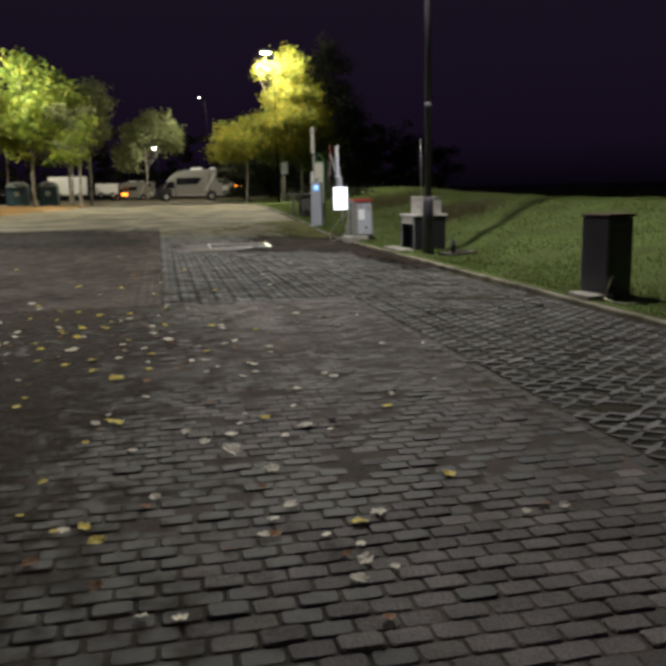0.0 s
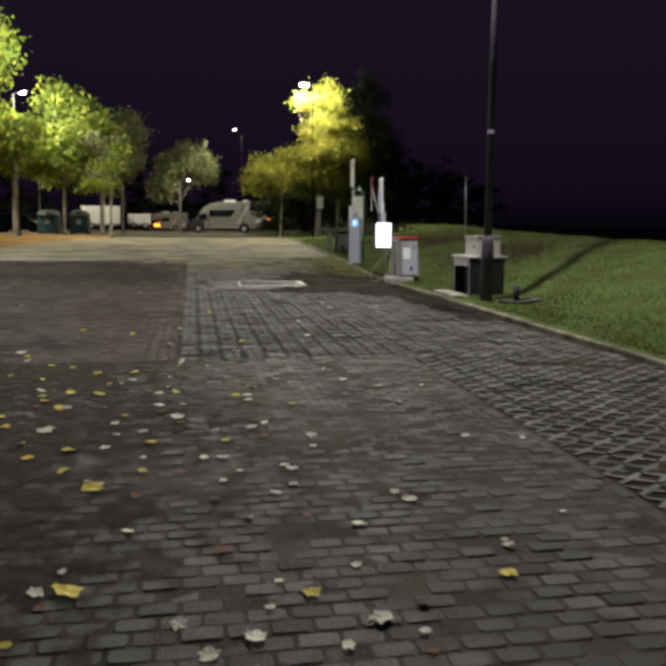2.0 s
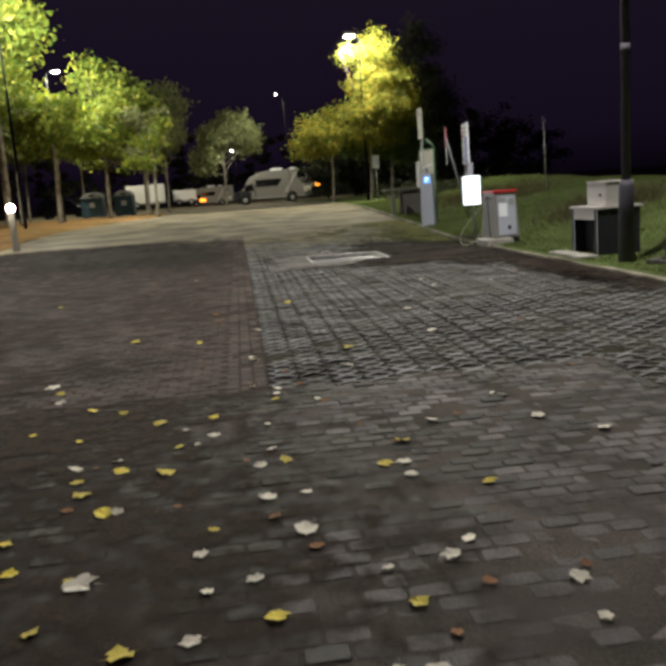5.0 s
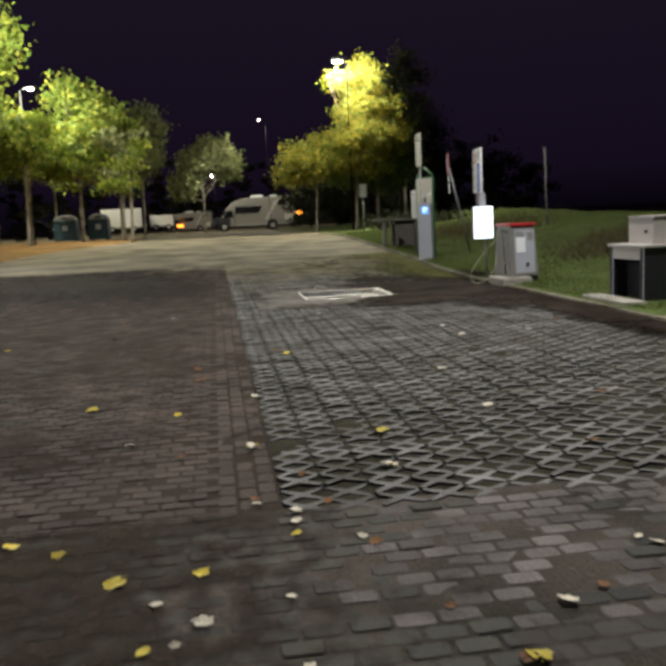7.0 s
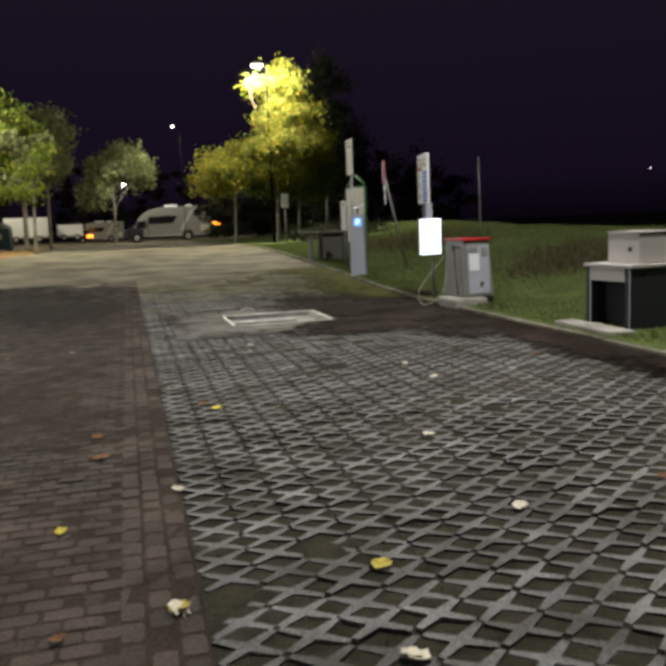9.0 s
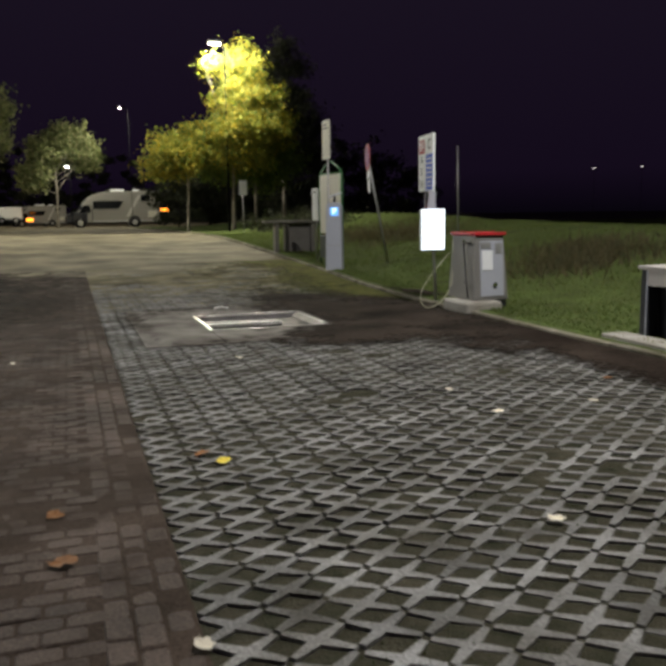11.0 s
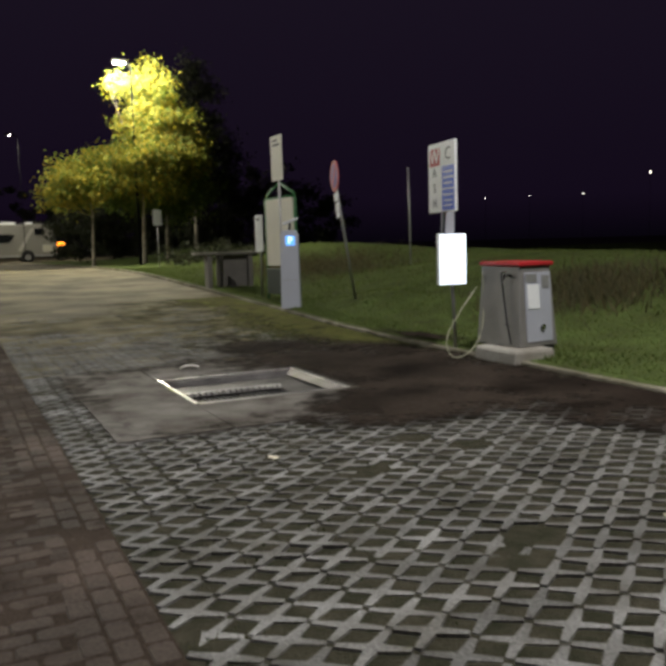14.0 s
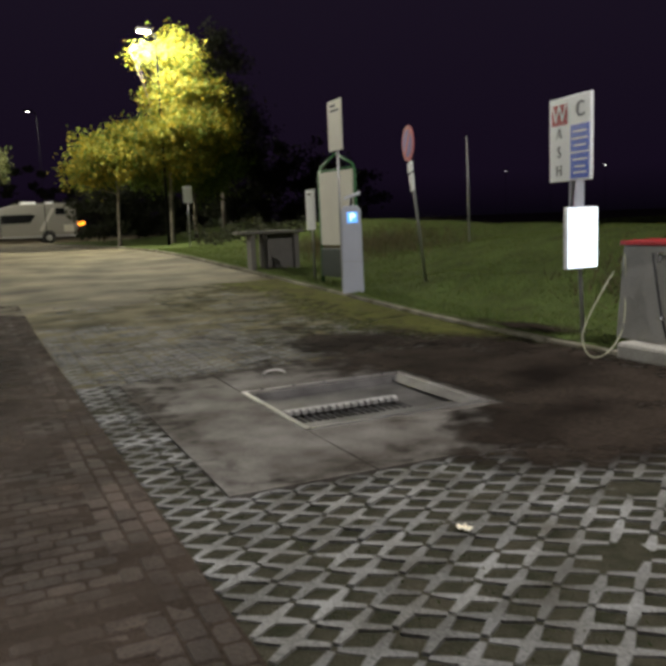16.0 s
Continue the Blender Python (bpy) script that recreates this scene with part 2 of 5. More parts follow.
L_GREEN = leafmat("green_leaves", (0.08, 0.13, 0.02), (0.13, 0.19, 0.03), (0.20, 0.22, 0.04))
L_YELLOW = leafmat("yellow_leaves", (0.09, 0.14, 0.022), (0.20, 0.21, 0.025), (0.36, 0.27, 0.02))
L_YGREEN = leafmat("yellow_green_leaves", (0.07, 0.12, 0.012), (0.14, 0.19, 0.018), (0.25, 0.25, 0.025))
L_PALE = leafmat("pale_green_leaves", (0.09, 0.11, 0.04), (0.16, 0.18, 0.06), (0.24, 0.24, 0.11))
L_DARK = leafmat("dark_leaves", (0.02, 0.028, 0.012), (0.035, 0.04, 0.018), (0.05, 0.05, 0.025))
L_GRASS = leafmat("grass_blades", (0.085, 0.13, 0.028), (0.12, 0.165, 0.036), (0.17, 0.19, 0.055), 0.8)
L_MOSS = leafmat("moss_blades", (0.035, 0.06, 0.015), (0.055, 0.075, 0.02), (0.085, 0.085, 0.03), 0.9)
L_DRY = leafmat("dry_grass", (0.06, 0.065, 0.025), (0.10, 0.09, 0.04), (0.14, 0.11, 0.05), 0.8)
F_CREAM = mat("cream_leaf", (0.78, 0.72, 0.56), 0.6, scale=20, fine=200, bump=0.1, spread=0.2, rand=0.25)
F_YELLOW = mat("yellow_leaf", (0.72, 0.58, 0.07), 0.6, scale=20, fine=200, bump=0.1, spread=0.2, rand=0.25)
F_BROWN = mat("brown_leaf", (0.22, 0.10, 0.035), 0.7, scale=20, fine=200, bump=0.1, spread=0.25, rand=0.3)

# ---- mesh helpers ----


def smooth(a, b, v):
    t = min(1.0, max(0.0, (v - a) / (b - a)))
    return t * t * (3 - 2 * t)


def part(name, bm, material, parent=None, label=""):
    me = bpy.data.meshes.new(name)
    bm.normal_update()
    bm.to_mesh(me)
    bm.free()
    me.materials.append(material)
    ob = new(name, me)
    if parent:
        ob.parent = parent
    if label:
        ob["label"] = label
    return ob


def sheet(name, verts, faces, material, parent=None, shade=False):
    me = bpy.data.meshes.new(name)
    me.from_pydata(verts, [], faces)
    me.materials.append(material)
    if shade:
        me.shade_smooth()
    ob = new(name, me)
    if parent:
        ob.parent = parent
    return ob


def empty(name, label, category, x=0, y=0, z=0, rz=0, group="", kind=""):
    ob = new(name)
    ob.empty_display_size = 0.1
    ob.matrix_basis = pose(x, y, z, 0, 0, rz)
    return tagged(ob, label, category, group, kind)


def box(x0, x1, y0, y1, z0, z1, bev=0.0, bm=None):
    bm = bm or bmesh.new()
    made = bmesh.ops.create_cube(bm, size=1)["verts"]
    for v in made:
        v.co = Vector(((x0 + x1) / 2 + v.co.x * (x1 - x0), (y0 + y1) / 2 + v.co.y * (y1 - y0), (z0 + z1) / 2 + v.co.z * (z1 - z0)))
    if bev:
        edges = list({e for v in made for e in v.link_edges})
        bmesh.ops.bevel(bm, geom=edges, offset=bev, segments=2, affect="EDGES", profile=0.5)
    return bm


def tube(points, radii, sides=10, bm=None, cap=True):
    """A round tube through points, with a radius at each."""
    bm = bm or bmesh.new()
    pts = [Vector(p) for p in points]
    if not isinstance(radii, (list, tuple)):
        radii = [radii] * len(pts)
    rings = []
    for i, p in enumerate(pts):
        d = (pts[min(i + 1, len(pts) - 1)] - pts[max(i - 1, 0)]).normalized()
        side = d.cross(Vector((0, 0, 1)) if abs(d.z) < 0.9 else Vector((1, 0, 0))).normalized()
        up = side.cross(d)
        rings.append([bm.verts.new(p + (side * math.cos(a) + up * math.sin(a)) * radii[i]) for a in (2 * math.pi * k / sides for k in range(sides))])
    for a, b in zip(rings, rings[1:]):
        for k in range(sides):
            f = bm.faces.new((a[k], a[(k + 1) % sides], b[(k + 1) % sides], b[k]))
            f.smooth = True
    if cap:
        bm.faces.new(rings[0][::-1])
        bm.faces.new(rings[-1])
    return bm


def prism(outline, y0, y1, bm=None, bev=0.0):
    """An outline in x and z, pulled from y0 to y1."""
    bm = bm or bmesh.new()
    a = [bm.verts.new((x, y0, z)) for x, z in outline]
    b = [bm.verts.new((x, y1, z)) for x, z in outline]
    n = len(a)
    fs = [bm.faces.new(a), bm.faces.new(b[::-1])]
    for i in range(n):
        fs.append(bm.faces.new((a[(i + 1) % n], a[i], b[i], b[(i + 1) % n])))
    bmesh.ops.recalc_face_normals(bm, faces=fs)
    if bev:
        bmesh.ops.bevel(bm, geom=list({e for f in fs[:2] for e in f.edges}), offset=bev, segments=2, affect="EDGES", profile=0.5)
    return bm


def text(body, size, material, parent, m, name="letter", depth=0.002):
    c = bpy.data.curves.new(name, "FONT")
    c.body, c.size, c.extrude, c.align_x, c.align_y = body, size, depth, "CENTER", "CENTER"
    c.materials.append(material)
    ob = new(name, c)
    ob.parent = parent
    ob.matrix_basis = m
    return ob


# ---- the lie of the land ----
KERB = [(-80, 3.85), (17, 3.80), (20.5, 3.84), (24, 4.0), (27.4, 4.28), (32, 4.42), (40, 4.48), (50, 4.40), (60, 4.0), (70, 3.4), (120, 3.0)]


def kerb_x(y):
    for (y0, x0), (y1, x1) in zip(KERB, KERB[1:]):
        if y <= y1:
            return x0 + (x1 - x0) * (y - y0) / (y1 - y0)
    return KERB[-1][1]


def base_z(y):
    return 0.56 * smooth(22, 47, y)


def ground_z(x, y):
    """Height of the grass verge and bank; left of the kerb, of the paving."""
    d = x - kerb_x(y)
    z = base_z(y)
    if d <= 0 or y > 74:
        return z
    rise = 0.95 * (1 - 0.62 * smooth(26.5, 34, y) * (1 - smooth(5, 9, d)))
    z += 0.07 + rise * smooth(1.1, 6.2, d) * (1 - smooth(60, 74, y))
    z -= 2.2 * smooth(7.5, 16, d)
    z += 0.32 * math.exp(-((x - 5.9) / 0.8) ** 2 - ((y - 25.9) / 1.5) ** 2) * smooth(0.3, 1.0, d)
    z += 0.07 * noise.noise(Vector((x * 0.5, y * 0.5, 3))) * smooth(1.0, 2.5, d)
    return z


# ---- ground: one sheet ----
OFFS = [-300, -150, -70, -40, -25, -16, -12, -9, -6, -3, -0.14, -0.1, -0.02, 0.02] + [0.25 * i for i in range(1, 40)] + [10.5, 11.5, 13, 15, 18, 24, 40, 80, 160, 320]
YS = [-120, -60, -30, -15] + [-8 + 0.5 * i for i in range(0, 110)] + [48 + 1.5 * i for i in range(30)] + [95, 105, 120, 150, 200, 300, 500]
gv, gf, gm = [], [], []
for yy in YS:
    for o in OFFS:
        xx = kerb_x(yy) + o
        gv.append((xx, yy, ground_z(xx, yy) - ((0.25 if 16 < yy < 24 else 0.06) if o < -0.05 else 0)))
NO = len(OFFS)
for j in range(len(YS) - 1):
    for i in range(NO - 1):
        a = j * NO + i
        gf.append((a, a + 1, a + NO + 1, a + NO))
        gm.append(1 if OFFS[i] >= -0.02 and YS[j] < 74 else 0)
ground = sheet("ground", gv, gf, M_JOINT, shade=True)
ground.data.materials.append(M_GRASSGROUND)
ground.data.polygons.foreach_set("material_index", gm)
tagged(ground, "dark sandy ground rising into a grassy bank", "ground", kind="structure")

# far road surface, worn asphalt beyond the paving
rv, rf = [], []
RY = [25.0 + 0.3 * i for i in range(24)] + [32.2 + 1.5 * i for i in range(58)]
RX = [i / 40 for i in range(41)]
for yy in RY:
    left = -9.5 + 3.4 * smooth(36, 52, yy) - 24 * smooth(58, 75, yy)
    right = kerb_x(yy) - 0.13 + 30 * smooth(73.5, 76, yy)
    for k in RX:
        xx = left + (right - left) * k
        rv.append((xx, yy, base_z(yy) - 0.032 + 0.036 * smooth(24, 29.6, yy) + (0.020 * noise.noise(Vector((xx * 0.45, yy * 0.6, 0))) + 0.008 * noise.noise(Vector((xx * 2, yy * 3, 0)))) * (1 - 0.6 * smooth(29, 32, yy))))
for j in range(len(RY) - 1):
    for i in range(len(RX) - 1):
        a = j * len(RX) + i
        rf.append((a, a + 1, a + len(RX) + 1, a + len(RX)))
tagged(sheet("road", rv, rf, M_ROAD, shade=True), "worn tan asphalt of the parking lane", "road", kind="structure")

# leaf-strewn ground under the trees
lv, lf = [], []
LY = [12 + 2 * i for i in range(50)]
for yy in LY:
    right = -9.3 + 3.4 * smooth(36, 52, yy) - 24 * smooth(58, 75, yy) - 0.3 + 0.5 * noise.noise(Vector((0, yy * 0.4, 5)))
    for k in range(9):
        xx = right - (0, 0.4, 1.2, 3, 6, 11, 20, 32, 48)[k]
        lv.append((xx, yy, base_z(yy) - 0.015 + 0.10 * smooth(0, 0.4, right - xx) + 0.10 * noise.noise(Vector((xx * 0.3, yy * 0.3, 1))) * smooth(0, 2, right - xx)))
for j in range(len(LY) - 1):
    for i in range(8):
        a = j * 9 + i
        lf.append((a + 1, a, a + 9, a + 10))
tagged(sheet("leaf_strewn_ground", lv, lf, M_LITTER, shade=True), "ground under the trees covered in orange leaves", "ground", kind="structure")

# kerb stones
kerb = empty("kerb", "pale worn concrete kerb along the grass", "kerb", kind="structure")
stone = box(-0.06, 0.06, -0.495, 0.495, -0.10, 0.066, 0.016)
stone_me = bpy.data.meshes.new("kerb_stone")
stone.to_mesh(stone_me)
stone_me.materials.append(M_KERB)
y = -6.0
while y < 73:
    s = new("kerb_stone", stone_me)
    s.parent = kerb
    x0, x1 = kerb_x(y), kerb_x(y + 1)
    rise = math.atan2(base_z(y + 1) - base_z(y), 1)
    s.matrix_basis = Matrix.Translation(((x0 + x1) / 2 - 0.04, y + 0.5, (base_z(y) + base_z(y + 1)) / 2 + random.uniform(-0.008, 0.006))) @ Euler((rise, random.uniform(-0.02, 0.02), -math.atan2(x1 - x0, 1))).to_matrix().to_4x4()
    y += 1.0

# ---- service point: slab, drain, mud ----
slab = bmesh.new()
for b in ((-0.88, 0.0, 17.95, 21.5), (1.56, 1.95, 17.95, 21.5), (0.0, 1.56, 17.95, 19.0), (0.0, 1.56, 20.46, 21.5)):
    box(*b, -0.08, 0.012, 0.0, slab)
for v in slab.verts:
    edge = v.co.x < -0.8 or v.co.x > 1.9 or v.co.y < 18 or v.co.y > 21.4
    if edge:
        v.co.x += random.uniform(-0.03, 0.03)
slab_ob = part("concrete_slab", slab, M_CONC)
tagged(slab_ob, "stained grey concrete slab round the steel drain", "slab", kind="structure")

drain = empty("drain_tray", "shallow steel drain tray with a slotted channel", "drain", 0.78, 19.73, 0)
part("frame_bar", box(-0.79, 0.79, 0.70, 0.745, -0.05, 0.022, 0.004), M_STEEL, drain)
part("frame_bar", box(-0.79, -0.745, -0.73, 0.70, -0.05, 0.022, 0.004), M_STEEL, drain)
part("frame_bar", box(0.745, 0.79, -0.73, 0.70, -0.05, 0.022, 0.004), M_STEEL, drain)
part("frame_bar", box(-0.745, 0.745, -0.73, -0.69, -0.05, 0.016, 0.004), M_STEEL, drain)
tray = bmesh.new()
tv = [tray.verts.new(p) for p in ((-0.745, -0.69, 0.0), (0.745, -0.69, 0.0), (0.745, -0.30, -0.055), (-0.745, -0.30, -0.055), (0.745, -0.02, -0.06), (-0.745, -0.02, -0.06), (0.745, 0.60, -0.045), (-0.745, 0.60, -0.045), (0.745, 0.70, 0.0), (-0.745, 0.70, 0.0))]
for f in ((0, 1, 2, 3), (5, 4, 6, 7), (7, 6, 8, 9)):
    tray.faces.new([tv[i] for i in f])
part("tray_sheet", tray, M_TRAY, drain)
side = bmesh.new()
tv = [side.verts.new(p) for p in ((0.745, -0.68, 0.016), (0.745, 0.69, 0.016), (0.655, 0.66, -0.03), (0.655, -0.60, -0.03))]
side.faces.new(tv)
part("side_plate", side, M_TRAY, drain, "pale worn sloping side plate")
part("channel", box(-0.745, 0.745, -0.30, -0.02, -0.20, -0.16), M_BLACK, drain, "black open channel")
part("channel_rail", box(-0.68, 0.34, -0.02, 0.012, -0.06, -0.012, 0.004), M_PLATE, drain, "bright notched rail")
part("channel_plate", box(0.34, 0.745, -0.30, -0.021, -0.07, -0.058), M_TRAY, drain)
part("channel_plate", box(-0.745, -0.68, -0.30, -0.021, -0.07, -0.058), M_TRAY, drain)
tooth_me = bpy.data.meshes.new("rail_tooth")
bb = box(-0.019, 0.019, -0.075, -0.021, -0.05, -0.014, 0.006)
bb.to_mesh(tooth_me)
tooth_me.materials.append(M_PLATE)
bar_me = bpy.data.meshes.new("grate_bar")
bb = box(-0.008, 0.008, -0.30, -0.076, -0.075, -0.055, 0.003)
bb.to_mesh(bar_me)
bar_me.materials.append(M_TRAY)
for i in range(16):
    for me in (tooth_me, bar_me):
        o = new(me.name, me)
        o.parent = drain
        o.location = (-0.65 + i * 0.0635, 0, 0)
for i in range(5):
    part("rivet", tube([(-0.6 + 0.3 * i, 0.722, 0.02), (-0.6 + 0.3 * i, 0.722, 0.034)], 0.014, 8), M_DARKMETAL, drain)


# lifting eye of the small cover behind the drain
eye = [(0.50 + 0.11 * math.cos(k * math.pi / 8), 21.0 + 0.03 * math.sin(k * math.pi / 8), 0.035 + 0.035 * math.sin(k * math.pi / 8)) for k in range(9)]
cover = empty("manhole_cover", "small round cover with a metal ring in the slab", "manhole cover", 0, 0, 0)
part("cover_disc", tube([(0.50, 21.06, 0.0), (0.50, 21.06, 0.016)], [0.16, 0.155], 20), M_CONC, cover)
part("ring", tube(eye, 0.012, 6), M_STEEL, cover)

# ---- sanitary station signpost with light box ----
wc = empty("service_signpost", "white signpost for the camper service with a lit panel", "signpost", 3.62, 20.47, 0.07)
part("post", tube([(0.25, 0.04, -0.05), (0.19, 0.04, 1.0), (0.14, 0.03, 2.0)], 0.022, 10), M_GALV, wc)
part("mounting_plate", box(0.03, 0.21, -0.01, 0.015, 1.43, 1.72, 0.004), M_GREYMETAL, wc)
panel = part("light_panel", box(-0.06, 0.35, -0.06, 0.0, 0.80, 1.44, 0.012), M_WHITE, wc, "overbright white lit panel")
part("diffuser", box(-0.05, 0.34, -0.066, -0.0605, 0.81, 1.43), M_PANELGLOW, panel)
sign = new("sign_board")
sign.parent = wc
sign.matrix_basis = pose(0.08, 0.05, 2.14, 0, 0, -97)
face = part("sign_panel", box(-0.36, 0.36, -0.02, 0.02, -0.43, 0.43, 0.008), M_WHITE, sign)
part("red_square", box(-0.31, -0.03, -0.0245, -0.0205, 0.15, 0.36), M_RED, sign)
part("blue_square", box(0.03, 0.345, -0.0245, -0.0205, -0.14, 0.13), M_BLUE, sign)
part("blue_square", box(0.03, 0.345, -0.0245, -0.0205, -0.41, -0.155), M_BLUE, sign)
M_LETTER = mat("grey_lettering", (0.12, 0.13, 0.15), 0.5, bump=0.0)
for ch, x, z, m_, s_ in (("W", -0.17, 0.255, M_WHITE, 0.25), ("C", 0.20, 0.27, M_LETTER, 0.22), ("A", -0.17, 0.06, M_LETTER, 0.16), ("S", -0.17, -0.13, M_LETTER, 0.16), ("H", -0.17, -0.32, M_LETTER, 0.16)):
    text(ch, s_, m_, sign, pose(x, -0.027, z, 90, 0, 0))
for z, w in ((0.06, 0.22), (-0.01, 0.26), (-0.08, 0.2), (-0.22, 0.24), (-0.29, 0.18), (-0.35, 0.22)):
    part("white_bar", box(0.195 - w / 2, 0.195 + w / 2, -0.028, -0.025, z - 0.008, z + 0.008), M_WHITE, sign)

# ---- service cabinet ----
cab = empty("service_cabinet", "grey metal service cabinet with a red lid and hoses", "cabinet", 4.12, 19.62, 0.185, 3)
cab.scale = (0.93,) * 3
hull = bmesh.new()
lo = [hull.verts.new(p) for p in ((-0.31, -0.42, 0), (0.31, -0.42, 0), (0.31, 0.40, 0), (-0.31, 0.40, 0))]
hi = [hull.verts.new(p) for p in ((-0.25, -0.34, 1.0), (0.25, -0.34, 1.0), (0.25, 0.36, 1.0), (-0.25, 0.36, 1.0))]
hull.faces.new(lo[::-1])
hull.faces.new(hi)
for i in range(4):
    hull.faces.new((lo[i], lo[(i + 1) % 4], hi[(i + 1) % 4], hi[i]))
bmesh.ops.bevel(hull, geom=list(hull.edges), offset=0.015, segments=2, affect="EDGES", profile=0.5)
part("body", hull, M_CABINET, cab)
part("lid", box(-0.28, 0.28, -0.375, 0.385, 1.0, 1.05, 0.012), M_RED, cab, "faded red lid")
part("plinth", box(0.12, 0.30, -0.38, 0.38, -0.16, -0.001, 0.01), M_DARKMETAL, cab, "dark steel plinth")
lean = Matrix.Rotation(math.atan2(0.08, 1.02), 4, "X")


def on_front(b):
    b.transform(pose(0, -0.422, 0) @ lean.inverted())
    return b


part("door_panel", on_front(box(-0.19, 0.23, -0.012, 0.0, 0.06, 0.92, 0.004)), M_GREYMETAL, cab)
part("notice", on_front(box(-0.16, 0.03, -0.022, -0.0125, 0.47, 0.77, 0.002)), M_WHITE, cab, "white paper notice")
part("sticker", on_front(box(-0.18, 0.0, -0.02, -0.0125, 0.80, 0.90, 0.002)), M_GALV, cab)
part("sticker", on_front(box(0.08, 0.2, -0.02, -0.0125, 0.72, 0.88, 0.002)), M_GALV, cab)
part("lock", on_front(tube([(0.06, -0.012, 0.24), (0.06, -0.04, 0.24)], 0.035, 12)), M_CHROME, cab)
tap = part("tap", tube([(-0.25, -0.20, 0.88), (-0.40, -0.24, 0.90), (-0.42, -0.25, 0.84)], 0.018, 8), M_CHROME, cab)
part("tap_handle", box(-0.43, -0.37, -0.255, -0.225, 0.92, 0.94, 0.004), M_CHROME, tap)
part("drain_hose", tube([(-0.25, -0.02, 0.92), (-0.31, -0.08, 0.90), (-0.32, -0.14, 0.6), (-0.34, -0.22, 0.30), (-0.36, -0.32, 0.04)], 0.014, 8), M_BLKHOSE, cab, "thin black hose")
part("hose_nozzle", tube([(-0.345, -0.21, 0.27), (-0.345, -0.26, 0.27)], 0.022, 8), M_CHROME, cab)
hp = [(3.9, 20.1, 0.85), (3.71, 20.05, 0.68), (3.51, 20.0, 0.48), (3.36, 19.95, 0.31), (3.31, 19.9, 0.17), (3.35, 19.85, 0.06), (3.42, 19.8, 0.045), (3.56, 19.8, 0.09), (3.71, 19.82, 0.21), (3.8, 19.85, 0.36), (3.86, 19.9, 0.64), (3.86, 19.9, 0.87), (3.84, 19.9, 1.03)]
for _ in range(2):
    hp = [hp[0]] + [tuple(np.array(a) * (1 - k) + np.array(b) * k) for a, b in zip(hp, hp[1:]) for k in (0.25, 0.75)] + [hp[-1]]
tagged(part("water_hose", tube(hp, 0.0075, 8), M_HOSE), "pale looped water hose hanging to the ground", "hose")
tagged(part("stepping_slab", box(3.64, 4.22, 19.04, 19.80, 0.0, 0.185, 0.04), M_PALECONC), "broken pale concrete slab at the cabinet's foot", "slab")

# ---- basin plinth with box ----
basin = empty("rinse_station", "dark rinse station with a pale worktop and apron", "sink stand", 4.66, 15.78, 0.07, 5)
part("worktop", box(-0.402, 0.42, -0.44, 0.46, 0.745, 0.785, 0.006), M_PINK, basin)
part("apron", box(-0.395, -0.375, -0.32, 0.32, 0.575, 0.744, 0.004), M_PINK, basin, "pale metal apron")
for y0, y1 in ((-0.42, -0.321), (0.321, 0.42)):
    leg = part("leg_panel", box(-0.39, -0.20, y0, y1, -0.06, 0.744, 0.006), M_DARKMETAL, basin)
    part("edge_strip", box(-0.399, -0.3915, y0, y0 + 0.015, -0.05, 0.74), M_GREYMETAL, leg, "grey metal edge")
part("base_block", box(-0.199, 0.37, -0.42, 0.42, -0.06, 0.744, 0.01), M_DARKMETAL, basin)
mb = empty("meter_box", "pale metal box standing on the rinse station", "box", 4.72, 15.74, 0.857, 5)
part("body", box(-0.25, 0.25, -0.29, 0.29, 0.0, 0.375, 0.012), M_PINK, mb)
part("keyhole_cover", box(-0.262, -0.2505, -0.16, -0.10, 0.15, 0.20, 0.004), M_BLACK, mb, "small black keyhole cover")
part("lid", box(-0.262, 0.262, -0.302, 0.302, 0.376, 0.392, 0.005), M_PINK, mb)
tagged(part("paving_stone", box(3.88, 4.20, 15.05, 16.35, 0.0, 0.115, 0.015), M_PALECONC), "flat pale paving stone before the rinse station", "slab")

# ---- lamp post beside it ----


def street_lamp(x, y, z, h, arm, label, r=0.08, double=False, sleeve=False, paint=M_POLEFAR, glass=0.15, turn=0):
    o = empty("street_lamp", label, "street lamp", x, y, z, turn, group="street lamps")
    part("pole", tube([(0, 0, -0.1), (0, 0, h * 0.5), (0, 0, h)], [r, r * 0.75, r * 0.5], 12), paint, o)
    if sleeve:
        part("sleeve", tube([(0, 0, -0.1), (0, 0, 1.1), (0, 0, 1.2)], [r * 1.7, r * 1.5, r * 1.05], 14), paint, o)
        part("collar", tube([(0, 0, 2.95), (0, 0, 3.1)], r * 0.95, 12), paint, o)
    for s in ((1, -1) if double else (1,)):
        part("arm", tube([(0, 0, h - 0.1), (arm * 0.5 * s, 0, h + 0.12), (arm * s, 0, h + 0.1)], 0.035, 8), paint, o)
        head = part("lamp_head", box(arm * s - 0.35, arm * s + 0.35, -0.16, 0.16, h + 0.08, h + 0.2, 0.04), paint, o)
        part("lamp_glass", box(arm * s - glass, arm * s + glass, -0.1, 0.1, h + 0.035, h + 0.078, 0.015), M_LAMPGLOW, head, "glowing lamp glass")
    return o


